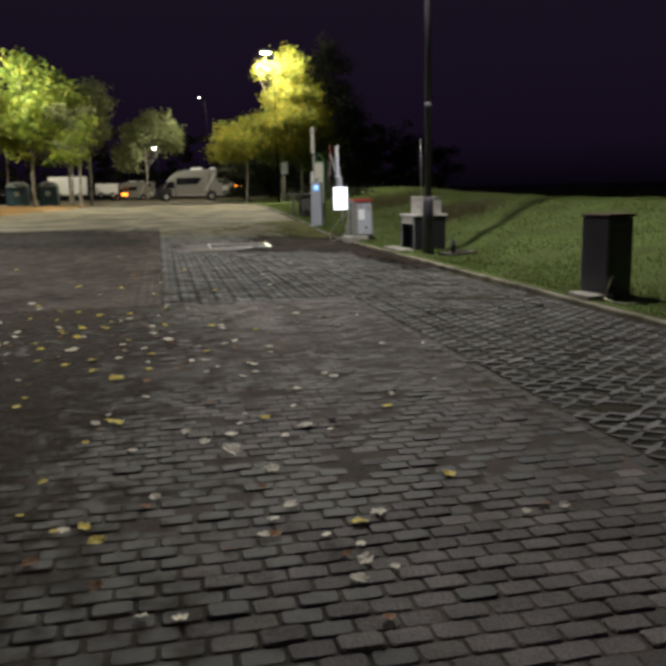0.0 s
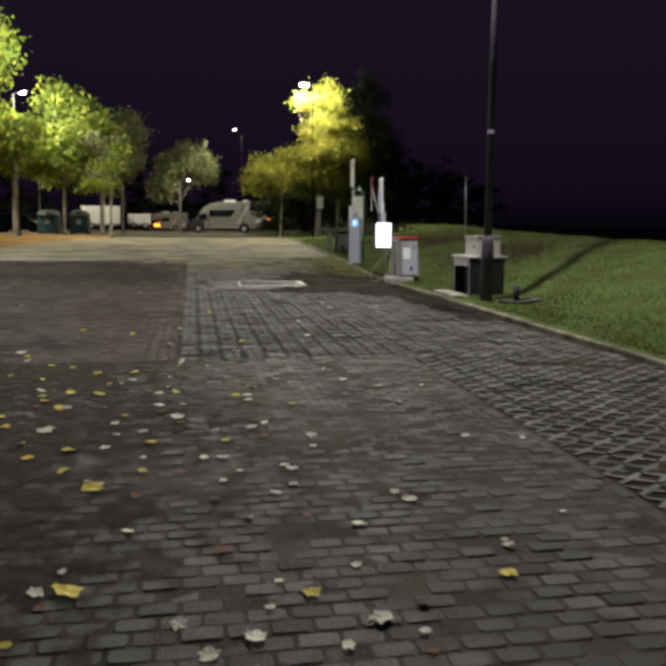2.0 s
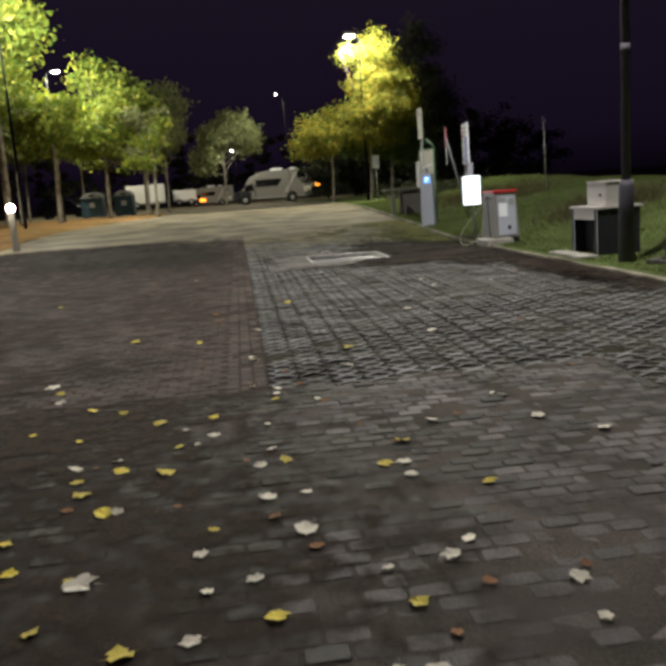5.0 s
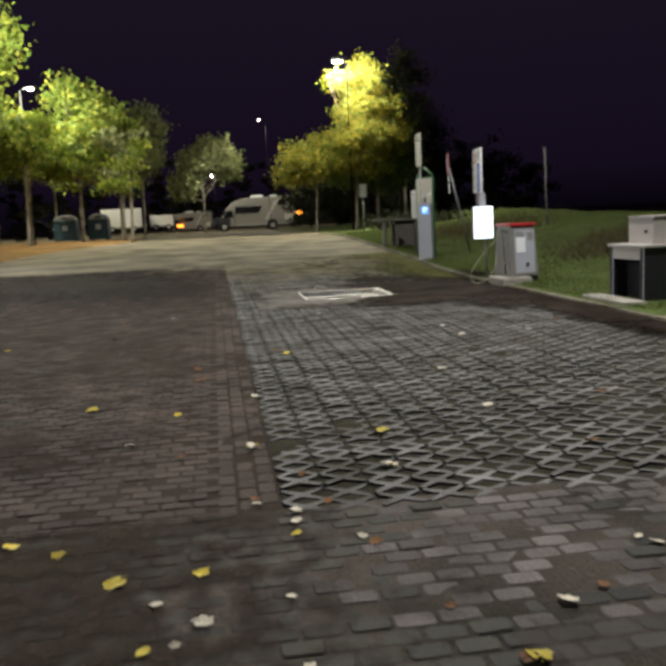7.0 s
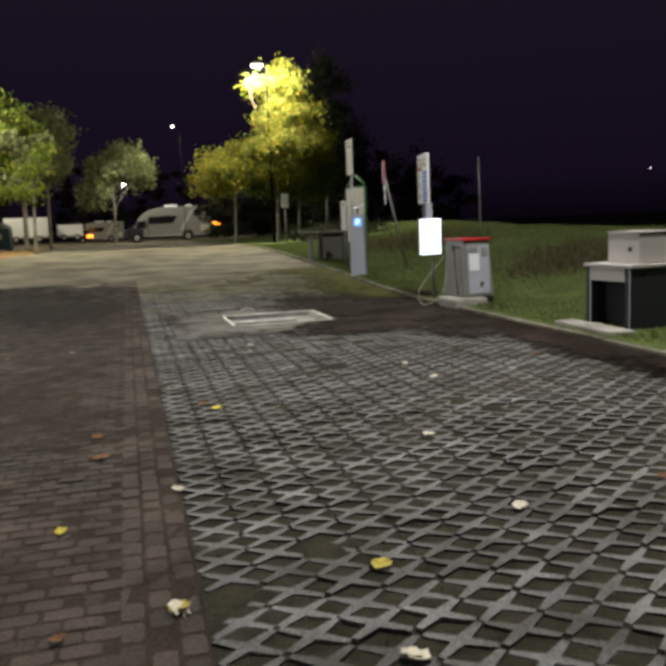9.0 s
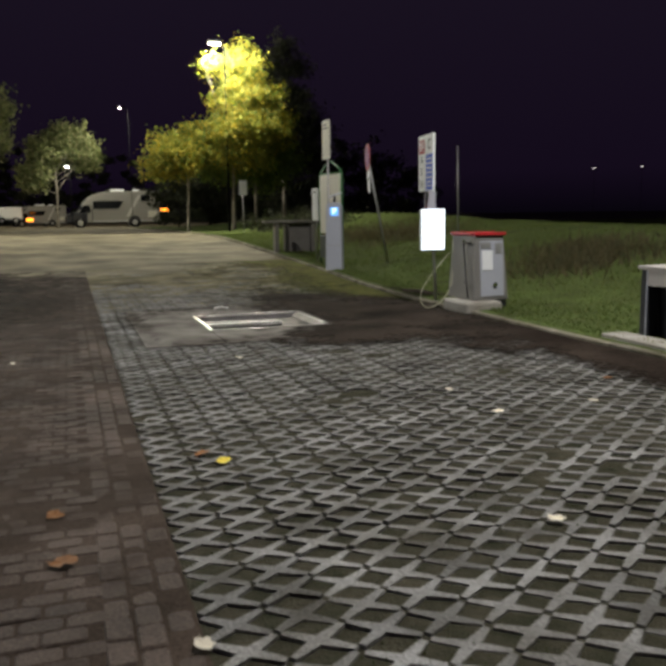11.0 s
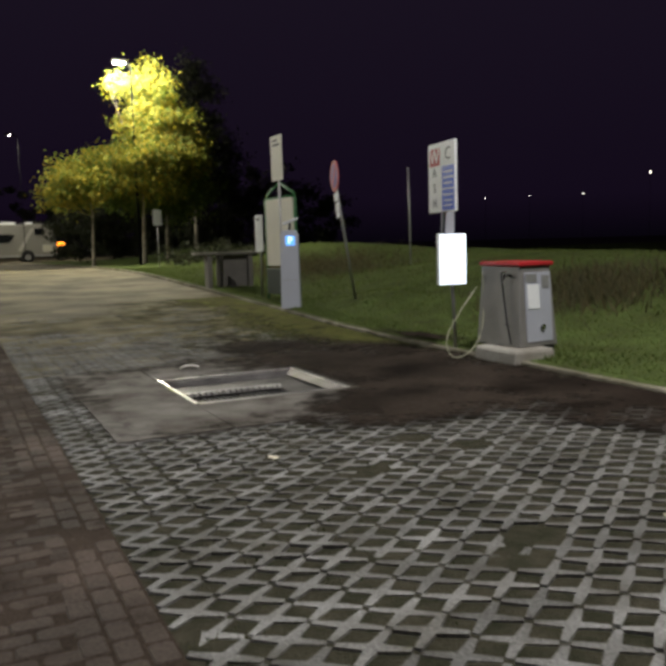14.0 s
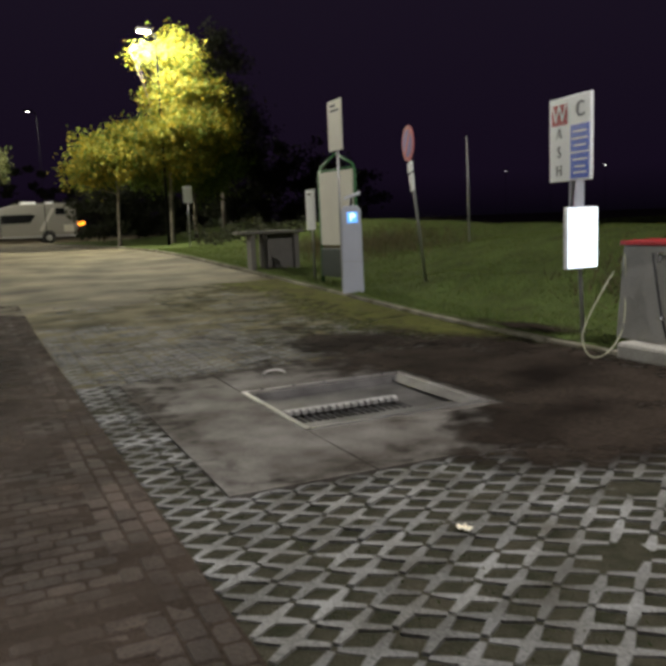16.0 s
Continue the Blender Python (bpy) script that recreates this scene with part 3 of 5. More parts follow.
street_lamp(4.27, 14.28, 0.07, 10.8, -1.2, "dark lamp post with a wide foot on the verge", 0.072, sleeve=True, paint=M_POLE, turn=46)
# This post is an unseen addition that only carries the left fill lamp.
street_lamp(-13.0, 20.0, 0.0, 6.5, 1.0, "unseen lamp post added to carry the left fill lamp")
street_lamp(6.28, 49.9, 0.6, 9.2, -0.50, "lit lamp post beside the yellow tree", 0.075, glass=0.26)
street_lamp(-11.8, 44.0, 0.5, 11.0, 0.7, "lit lamp post among the green trees")
street_lamp(-12.3, 55.6, 0.5, 9.2, 0.6, "lit lamp post among the green trees")
street_lamp(-16.6, 87.7, 0.5, 10.6, 0.6, "lit lamp post far among the trees")
street_lamp(3.75, 80.3, 0.55, 9.9, -0.6, "distant lamp post above the camper", 0.025, glass=0.06)
street_lamp(-1.2, 79.8, 0.55, 5.0, -0.25, "short lit lamp post under the pale tree", 0.04, glass=0.12)

# low lamp by the trees
low = empty("bollard_lamp", "low glowing lamp on a white pedestal", "lamp", -8.9, 31.0, 0.17)
part("pedestal", box(-0.09, 0.09, -0.09, 0.09, -0.15, 1.3, 0.02), M_STONE, low)
part("globe", tube([(0, 0, 1.3), (0, 0, 1.33), (0, 0, 1.43), (0, 0, 1.53), (0, 0, 1.56)], [0.05, 0.1, 0.14, 0.1, 0.04], 14), M_LAMPGLOW, low, "glowing globe")
lamp(-8.9, 30.5, 1.6, 40, (1, 0.9, 0.7), 0.15)

# ---- litter bin at the kerb ----
bn = empty("litter_bin", "dark square litter bin with a dull red lid", "litter bin", 4.26, 7.30, 0.07, 20)
part("body", box(-0.235, 0.235, -0.21, 0.21, -0.02, 0.98, 0.02), M_BIN, bn)
part("lid", box(-0.245, 0.245, -0.22, 0.22, 0.985, 1.03, 0.015), mat("dull_red_lid", (0.07, 0.025, 0.025), 0.6), bn, "dull red lid")
part("side_plate", box(-0.2, 0.2, -0.222, -0.212, 0.08, 0.95, 0.004), M_DARKMETAL, bn)
tagged(part("metal_plate", box(3.80, 4.15, 6.90, 7.40, 0.077, 0.125, 0.01), M_PALECONC), "pale slab lying on the kerb by the bin", "slab")
tagged(part("loose_stick", tube([(3.98, 6.85, 0.10), (4.02, 6.83, 0.25), (4.07, 6.82, 0.37)], 0.008, 6), M_HOSE), "short pale tube sticking up by the bin", "pipe")
tagged(part("loose_hose", tube([(3.97, 6.84, 0.10), (3.95, 6.6, 0.085), (4.0, 6.4, 0.09), (4.1, 6.35, 0.10)], 0.01, 6), M_HOSE), "short pale hose end on the grass", "hose")

# drain pit on the verge
pit = empty("inlet_frame", "small concrete inlet frame with a dark stub in the grass", "drain", 4.78, 13.85, 0.06, 35)
part("rim", box(-0.42, 0.42, -0.22, -0.14, -0.03, 0.07, 0.01), M_CONC, pit)
part("rim", box(-0.42, 0.42, 0.14, 0.22, -0.03, 0.07, 0.01), M_CONC, pit)
part("rim", box(-0.42, -0.34, -0.14, 0.14, -0.03, 0.07, 0.01), M_CONC, pit)
part("rim", box(0.34, 0.42, -0.14, 0.14, -0.03, 0.07, 0.01), M_CONC, pit)
part("cover", box(-0.34, 0.34, -0.14, 0.14, -0.03, 0.03, 0.004), M_DARKMETAL, pit)
part("stub", tube([(-0.18, 0, 0.02), (-0.18, 0, 0.33)], 0.05, 10), M_DARKMETAL, pit)

# ---- parking meter ----
pm = empty("parking_meter", "slim grey parking meter with a glowing sign and solar panel", "parking meter", 4.40, 27.2, 0.10, -28)
part("body", prism([(-0.20, -0.05), (0.20, -0.05), (0.18, 1.54), (0.12, 1.62), (-0.12, 1.62), (-0.18, 1.54)], -0.13, 0.16, None, 0.02), M_GREYMETAL, pm)
lit = part("lit_sign", box(-0.07, 0.12, -0.142, -0.132, 1.31, 1.50, 0.004), M_PGLOW, pm, "glowing blue parking sign")
text("P", 0.2, M_PWHITE, lit, pose(0.025, -0.146, 1.405, 90, 0, 0))
part("button", box(-0.16, -0.13, -0.142, -0.132, 1.18, 1.22, 0.004), M_CREAM, pm, "small pale button")
part("seam", box(-0.17, 0.17, -0.136, -0.131, 0.60, 0.61), M_GALV, pm)
part("panel_mast", tube([(0, 0, 1.6), (0.02, 0, 1.76)], 0.025, 8), M_DARKMETAL, pm)
sp = box(-0.16, 0.16, -0.12, 0.12, -0.012, 0.012, 0.005)
sp.transform(pose(0.03, 0.02, 1.80, 12, -18, 0))
part("solar_panel", sp, M_GREYMETAL, pm)

# ---- notice board with sign post ----
nb = empty("notice_board", "cream notice board in a green frame with a dark box", "notice board", 4.78, 28.6, 0.14, -86)
part("panel", box(-0.68, 0.68, -0.03, 0.03, 0.82, 2.30, 0.006), M_CREAM, nb)
for s in (-1, 1):
    part("upright", tube([(s * 0.74, 0, -0.1), (s * 0.74, 0, 2.28), (s * 0.66, 0, 2.40), (0.02 * s, 0, 2.64)], 0.028, 8), M_GREEN, nb)
part("cross_rail", tube([(-0.74, 0, 2.33), (0.74, 0, 2.33)], 0.022, 8), M_GREEN, nb)
part("lower_box", box(-0.62, 0.45, -0.08, 0.08, 0.18, 0.76, 0.015), M_DKGREEN, nb, "dark green box")


def flat_sign(x, y, z, w, h, post_top, label, material, rz=0, lean=0.0, rows=0):
    o = empty("road_sign", label, "sign", x, y, z, rz)
    part("post", tube([(0, 0.03, -0.15), (lean, 0.03, post_top)], 0.026, 8), M_GALV, o)
    face = part("sign_plate", box(lean - w / 2, lean + w / 2, -0.012, 0.0, post_top - h, post_top + 0.02, 0.004), material, o)
    for i in range(rows):
        part("text_bar", box(lean - w * 0.3, lean + w * (0.1 + 0.2 * (i % 2)), -0.016, -0.013, post_top - 0.10 - i * 0.09, post_top - 0.06 - i * 0.09), M_BLACK, face)
    return o


flat_sign(4.40, 27.72, 0.12, 0.62, 0.90, 3.54, "tall white sign on a thin post", M_CREAM, -90, -0.02, 2)
flat_sign(4.80, 30.0, 0.17, 0.34, 0.84, 1.95, "white sign plate beside the notice board", M_WHITE, -78, 0, 1)
flat_sign(5.98, 45.0, 0.62, 0.36, 0.62, 2.35, "small white sign on a thin post by the trees", M_WHITE)

# no parking sign
np_s = empty("no_parking_sign", "round red and blue sign on a leaning post", "sign", 5.44, 26.3, ground_z(5.44, 26.3))
bx, by, bz = -0.91, -1.0, 2.33
part("post", tube([(0, 0, -0.15), (bx, by, bz)], 0.026, 8), M_GALV, np_s)
R2 = pose(bx, by - 0.03, bz - 0.02, 0, -9, -101)


def disc(r, y0, y1):
    d = tube([(0, y0, 0), (0, y1, 0)], r, 32)
    d.transform(R2)
    return d


part("disc", disc(0.285, 0, -0.015), M_SIGNRED, np_s)
part("blue_face", disc(0.215, -0.0155, -0.019), mat("sign_blue_faded", (0.22, 0.10, 0.34), 0.5), np_s)
d = box(-0.035, 0.035, -0.024, -0.0195, -0.21, 0.21)
d.transform(R2 @ pose(0, 0, 0, 0, 45, 0))
part("red_slash", d, M_SIGNRED, np_s)
for k, (zt, w) in enumerate(((-0.31, 0.24), (-0.50, 0.22), (-0.62, 0.18))):
    d = box(-w / 2, w / 2, -0.012, 0.0, zt - 0.15, zt, 0.003)
    d.transform(R2 @ Matrix.Translation((-zt * 0.12 - 0.02, 0, 0)))
    part("plate", d, M_WHITE, np_s)

# stone table
tb = empty("stone_table", "grey stone table on slab legs in the grass", "table", 5.1, 33.2, 0.30, -8)
part("tabletop", box(-1.0, 0.70, -0.4, 0.4, 0.90, 0.97, 0.015), M_STONE, tb)
for x0, x1 in ((-0.66, -0.54), (-0.34, -0.24), (0.46, 0.58)):
    part("leg", box(x0, x1, -0.3, 0.3, -0.1, 0.88, 0.01), M_STONE, tb)
part("core_panel", box(-0.24, 0.46, -0.1, 0.1, -0.1, 0.88, 0.01), M_STONE, tb)

# pole on the bank crest
tagged(part("thin_pole", tube([(9.78, 31.3, ground_z(9.78, 31.3) - 0.2), (9.76, 31.3, 2.4), (9.74, 31.3, 3.45)], [0.024, 0.024, 0.02], 8), M_GALV), "thin grey pole standing on the bank's crest", "pole")

# ---- vehicles ----


def wheel(parent, x, y, z, r, w=0.22):
    t = part("wheel", tube([(x, y - w / 2, z), (x, y - w * 0.4, z), (x, y + w * 0.4, z), (x, y + w / 2, z)], [r * 0.9, r, r, r * 0.9], 20), M_TYRE, parent)
    part("rim", tube([(x, y - w / 2 - 0.005, z), (x, y - w / 2 - 0.03, z)], [r * 0.6, r * 0.5], 16), M_GALV, t)


def motorhome(x, y, z, rz, label, scale=1.0):
    """Seen from its left side; its nose points to -x."""
    o = empty("motorhome", label, "motorhome", x, y, z, rz)
    o.scale = (scale,) * 3
    hull = [(-3.45, 0.40), (-3.5, 0.75), (-3.42, 1.0), (-2.75, 1.18), (-2.30, 1.75), (-2.12, 2.02), (-1.80, 2.34), (-1.3, 2.58), (-0.7, 2.72), (3.45, 2.80), (3.6, 2.68), (3.62, 0.50), (3.0, 0.38)]
    part("body", prism(hull, -1.12, 1.12, None, 0.05), M_CAMPER, o)
    part("nose_trim", prism([(-3.55, 0.38), (-3.55, 0.80), (-3.40, 1.06), (-2.85, 1.20), (-2.0, 1.10), (-2.0, 0.38)], -1.14, 1.14, None, 0.02), M_DARKMETAL, o, "dark bumper")
    part("windscreen", prism([(-2.80, 1.17), (-2.42, 1.74), (-2.36, 1.74), (-2.70, 1.13)], -0.95, 0.95), M_GLASS, o)
    part("cab_window", prism([(-2.62, 1.16), (-2.28, 1.70), (-1.78, 1.72), (-1.74, 1.12)], -1.145, -1.122), M_GLASS, o)
    w = part("side_window", prism([(-1.55, 1.42), (-1.55, 2.02), (0.35, 2.05), (0.75, 1.98), (0.35, 1.45)], -1.145, -1.122), M_GLASS, o)
    part("rear_window", box(2.1, 2.75, -1.145, -1.122, 1.98, 2.45, 0.02), M_GLASS, o)
    part("door", box(-1.66, -1.60, -1.14, -1.122, 0.5, 1.7, 0.006), M_DARKMETAL, o)
    part("stripe", prism([(0.9, 0.85), (1.15, 0.85), (2.1, 2.45), (1.85, 2.45)], -1.135, -1.1225), M_PINK, o)
    part("skirt", box(-1.6, 3.4, -1.135, -1.122, 0.40, 0.56, 0.01), M_GALV, o)
    part("service_flap", box(2.6, 3.3, -1.135, -1.122, 0.75, 1.25, 0.01), M_CREAM, o)
    part("roof_box", box(-0.1, 0.9, -0.6, 0.4, 2.75, 2.93, 0.06), M_WHITE, o)
    part("roof_vent", box(1.6, 2.1, -0.5, 0.1, 2.78, 2.91, 0.04), M_WHITE, o)
    part("mirror", box(-2.55, -2.4, -1.42, -1.2, 1.35, 1.7, 0.03), M_DARKMETAL, o)
    part("headlight", box(-3.50, -3.2, -1.14, -0.75, 0.80, 0.98, 0.03), M_CHROME, o)
    part("tail_lamp", box(3.58, 3.66, -1.05, -0.85, 0.7, 1.2, 0.02), M_RED, o)
    for wx in (-2.55, 1.55):
        part("wheel_arch", tube([(wx, -1.14, 0.42), (wx, -1.0, 0.42)], 0.48, 20), M_BLACK, o)
        wheel(o, wx, -1.05, 0.36, 0.36)
        wheel(o, wx, 1.05, 0.36, 0.36)
    return o


motorhome(2.15, 81.5, 0.55, 3, "cream motorhome with dark windows parked under the trees", 1.1)
motorhome(-4.6, 99.0, 0.55, 24, "white motorhome half hidden behind a tree", 0.78)


def box_van(x, y, z, rz, length, h, label):
    o = empty("box_trailer", label, "trailer", x, y, z, rz)
    part("body", box(-length / 2, length / 2, -1.0, 1.0, 0.45, h, 0.06), M_VANWHITE, o)
    part("chassis", box(-length / 2 + 0.1, length / 2 - 0.1, -0.9, 0.9, 0.3, 0.445), M_DARKMETAL, o)
    part("trim", box(-length / 2, length / 2, -1.012, -1.002, 0.5, 0.6), M_GALV, o)
    for wx in (-length * 0.25, length * 0.28):
        wheel(o, wx, -0.95, 0.34, 0.34)
        wheel(o, wx, 0.95, 0.34, 0.34)
    return o


box_van(-11.3, 94.5, 0.85, 4, 4.2, 2.5, "plain white box trailer behind the trees")
box_van(-7.2, 97.5, 0.85, -3, 2.6, 1.7, "low white trailer behind the trees")


def dark_car(x, y, z, rz, label):
    o = empty("dark_car", label, "car", x, y, z, rz)
    part("body", prism([(-2.2, 0.35), (-2.25, 0.85), (-1.3, 1.02), (-0.75, 1.62), (1.6, 1.68), (2.1, 1.05), (2.2, 0.4)], -0.88, 0.88, None, 0.06), M_CARDARK, o)
    part("window", prism([(-1.15, 1.06), (-0.68, 1.54), (0.35, 1.56), (0.35, 1.06)], -0.90, -0.882), M_GLASS, o)
    part("window", prism([(0.45, 1.06), (0.45, 1.56), (1.5, 1.58), (1.85, 1.06)], -0.90, -0.882), M_GLASS, o)
    part("headlight", box(-2.24, -1.9, -0.89, -0.6, 0.7, 0.85, 0.03), M_CHROME, o)
    part("roof_rail", box(-0.5, 1.5, -0.8, -0.74, 1.67, 1.73, 0.02), M_CHROME, o)
    for wx in (-1.4, 1.35):
        wheel(o, wx, -0.82, 0.32, 0.32)
        wheel(o, wx, 0.82, 0.32, 0.32)
    return o


dark_car(-16.9, 78.0, 0.6, 180, "dark car parked under the trees")


def container(x, y, z, w, label):
    o = empty("recycling_container", label, "container", x, y, z, group="recycling containers")
    part("body", prism([(-w / 2, 0.06), (w / 2, 0.06), (w / 2 - 0.04, 1.45), (-w / 2 + 0.04, 1.45)], -0.75, 0.75, None, 0.05), M_TEAL, o)
    arc = [(w * 0.47 * math.cos(math.pi * k / 10), 1.455 + 0.40 * math.sin(math.pi * k / 10)) for k in range(11)]
    part("domed_top", prism(arc, -0.70, 0.70, None, 0.03), M_DOME, o, "dull white domed top")
    for s in (-1, 1):
        part("foot", box(s * w * 0.36 - 0.08, s * w * 0.36 + 0.08, -0.7, 0.7, -0.12, 0.058, 0.01), M_DARKMETAL, o)
        part("rib", box(s * w * 0.25 - 0.03, s * w * 0.25 + 0.03, -0.80, -0.752, 0.15, 1.38, 0.008), M_TEAL, o)
    part("label_plate", box(-0.18, 0.18, -0.775, -0.752, 0.75, 1.1, 0.004), M_GALV, o)
    part("slot", box(-0.2, 0.2, -0.715, -0.702, 1.52, 1.68, 0.004), M_BLACK, o, "dark filling slot")
    return o


container(-11.9, 64.4, 0.62, 1.6, "dark teal recycling container with a white domed top")
container(-9.6, 64.2, 0.62, 1.4, "dark teal recycling container with a white domed top")
for x, y, z in ((-5.2, 95.5, 1.25), (7.15, 86.0, 2.0)):
    am = empty("amber_beacon", "small amber warning lamp glowing orange", "lamp", x, y, z)
    part("lens", box(-0.34, 0.34, -0.1, 0.1, -0.16, 0.16, 0.08), M_AMBER, am)
    part("foot", tube([(0, 0.05, -0.15), (0, 0.05, 0.55 - z)], 0.05, 8), M_DARKMETAL, am)

# ---- trees ----


def leaves(count, blobs, size, seed, per=70, spread=0.27):
    """Leaf blades gathered round twigs inside the blobs (x, y, z, rx, ry, rz)."""
    rng = np.random.default_rng(seed)
    vol = np.array([b[3] * b[4] * b[5] for b in blobs], float)
    n = count // per
    pick = rng.choice(len(blobs), n, p=vol / vol.sum())
    b = np.array(blobs)[pick]
    d = rng.normal(size=(n, 3))
    d /= np.linalg.norm(d, axis=1, keepdims=True)
    r = rng.uniform(0.35, 1.0, (n, 1)) ** 0.4 * rng.uniform(0.75, 1.18, (n, 1))
    tw = b[:, :3] + d * r * b[:, 3:]
    out = np.repeat(d * rng.uniform(0.1, 0.3, (n, 1)), per, 0) * rng.normal(size=(n * per, 1))
    c = np.repeat(tw, per, 0) + out + rng.normal(size=(n * per, 3)) * (spread, spread, spread * 0.62)
    m = len(c)
    a = rng.normal(size=(m, 3)) + (0, 0, -0.3)
    a /= np.linalg.norm(a, axis=1, keepdims=True)
    s = np.cross(a, rng.normal(size=(m, 3)))
    s /= np.linalg.norm(s, axis=1, keepdims=True)
    k = size * rng.uniform(0.6, 1.3, (m, 1))
    v = np.stack([c - a * k * 0.5, c + s * k * 0.33, c + a * k * 0.55, c - s * k * 0.33], 1).reshape(-1, 3)
    return v, np.arange(m * 4).reshape(-1, 4)


def tree(x, y, h, crowns, leaf, count, label, size=0.16, trunk=0.16, fork=0.45, lean=0.0, seed=1, per=70, spread=0.27):
    """crowns: blobs relative to the foot."""
    rng = random.Random(seed)
    z = base_z(y) + (0.06 if x < -6 else 0) if x < kerb_x(y) else ground_z(x, y)
    o = empty("tree", label, "tree", x, y, z, group="trees")
    bm = bmesh.new()
    top = Vector((lean * h, 0, h * 0.86))
    knee = Vector((lean * h * fork + 0.1, 0.05, h * fork))
    tube([(0, 0, -0.2), (0.02, 0, 0.25), tuple(knee * 0.6), tuple(knee), tuple(top)], [trunk * 1.5, trunk * 1.05, trunk * 0.9, trunk * 0.75, trunk * 0.12], 10, bm)
    for cx, cy, cz, rx, ry, rz in crowns:
        for _ in range(2 + int(rx)):
            t = rng.uniform(0.0, 0.7)
            s = knee.lerp(top, t)
            e = Vector((cx + rng.uniform(-0.7, 0.7) * rx, cy + rng.uniform(-0.7, 0.7) * ry, max(s.z + 0.2, cz + rng.uniform(-0.4, 0.6) * rz)))
            mid = s.lerp(e, 0.5) + Vector((0, 0, -0.12 * (e - s).length))
            tube([tuple(s), tuple(mid), tuple(e)], [trunk * 0.42 * (1 - 0.5 * t), trunk * 0.25, trunk * 0.06], 6, bm)
    part("trunk", bm, M_BARK, o)
    v, f = leaves(count, crowns, size, seed, per, spread)
    sheet("crown", v.tolist(), f.tolist(), leaf, o)
    return o


# the yellow tree by the lamp
tree(6.75, 51.2, 9.7, [(-1.45, -1.5, 8.1, 0.45, 0.45, 0.4), (-0.8, -1.0, 8.1, 0.45, 0.5, 0.4), (0.6, -0.2, 8.9, 0.6, 0.6, 0.7), (0.55, -0.6, 7.8, 1.05, 1.0, 0.9), (0.75, -0.9, 6.5, 1.55, 1.2, 1.0), (0.8, -1.1, 5.1, 2.0, 1.5, 0.95), (2.5, -0.4, 5.3, 0.7, 0.8, 1.1), (-0.7, -0.9, 6.3, 0.6, 0.6, 0.7), (0.4, -0.9, 3.8, 1.5, 1.2, 0.7)], L_YELLOW, 33000, "yellow autumn tree lit by a street lamp", 0.145, 0.1, 0.3, seed=3, per=60, spread=0.26)
tree(8.4, 53.2, 8.5, [(0.0, 0, 5.2, 1.8, 1.6, 1.8), (0.9, 0.3, 3.4, 2.0, 1.8, 1.3), (-1.6, -0.4, 3.4, 1.5, 1.3, 0.9)], L_GREEN, 13000, "green tree in shade behind the yellow one", 0.2, 0.1, 0.35, seed=4, per=50, spread=0.32)
tree(4.6, 53.0, 5.8, [(-0.7, -1.6, 3.95, 1.3, 1.2, 0.9), (0.6, -1.2, 4.5, 1.3, 1.2, 0.9), (-1.5, -1.6, 3.25, 0.85, 1.0, 0.5)], L_YELLOW, 12000, "low yellowing tree under the taller crown", 0.17, 0.075, 0.35, seed=5, per=45, spread=0.3)
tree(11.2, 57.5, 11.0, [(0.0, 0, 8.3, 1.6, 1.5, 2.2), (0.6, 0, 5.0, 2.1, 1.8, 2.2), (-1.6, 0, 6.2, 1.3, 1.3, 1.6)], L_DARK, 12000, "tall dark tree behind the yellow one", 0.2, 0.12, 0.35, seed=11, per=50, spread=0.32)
# row on the other side of the lane
tree(-13.6, 48.0, 13.6, [(0.6, 0, 10.2, 2.3, 2.2, 2.0), (1.9, 0, 9.9, 1.2, 1.2, 1.0), (-2.2, 0, 8.8, 2.2, 2.2, 1.9), (0.2, -0.5, 7.0, 2.2, 2.0, 1.2)], L_YGREEN, 11000, "large yellowing tree beside a street lamp", 0.28, 0.2, 0.38, seed=6, per=45, spread=0.34)
tree(-10.2, 60.5, 11.4, [(-0.1, 0, 9.4, 1.4, 1.5, 1.3), (1.9, 0, 7.9, 1.4, 1.6, 1.5), (-2.6, 0, 6.9, 1.6, 1.6, 1.3), (0.2, 0, 6.4, 2.0, 1.8, 1.3), (-0.8, 0, 4.3, 0.9, 1.2, 0.9)], L_YGREEN, 10000, "green tree lit from the street lamp", 0.28, 0.13, 0.35, seed=7, per=45, spread=0.34)
tree(-6.6, 66.0, 9.5, [(0.3, 0, 7.2, 1.5, 1.6, 2.2), (-0.6, 0, 5.4, 1.6, 1.6, 1.4)], L_PALE, 8000, "slim shaded tree with thin trunk", 0.22, 0.11, 0.4, seed=8, per=45, spread=0.34)
tree(-2.4, 82.0, 9.4, [(1.5, 0, 7.6, 1.6, 1.6, 1.0), (-0.6, 0, 6.4, 1.5, 1.6, 1.1), (2.4, 0, 6.2, 1.0, 1.4, 1.2), (-1.6, 0, 4.4, 1.0, 1.4, 1.3)], L_PALE, 10000, "pale green tree beside the motorhome", 0.32, 0.13, 0.3, seed=9, per=45, spread=0.36)
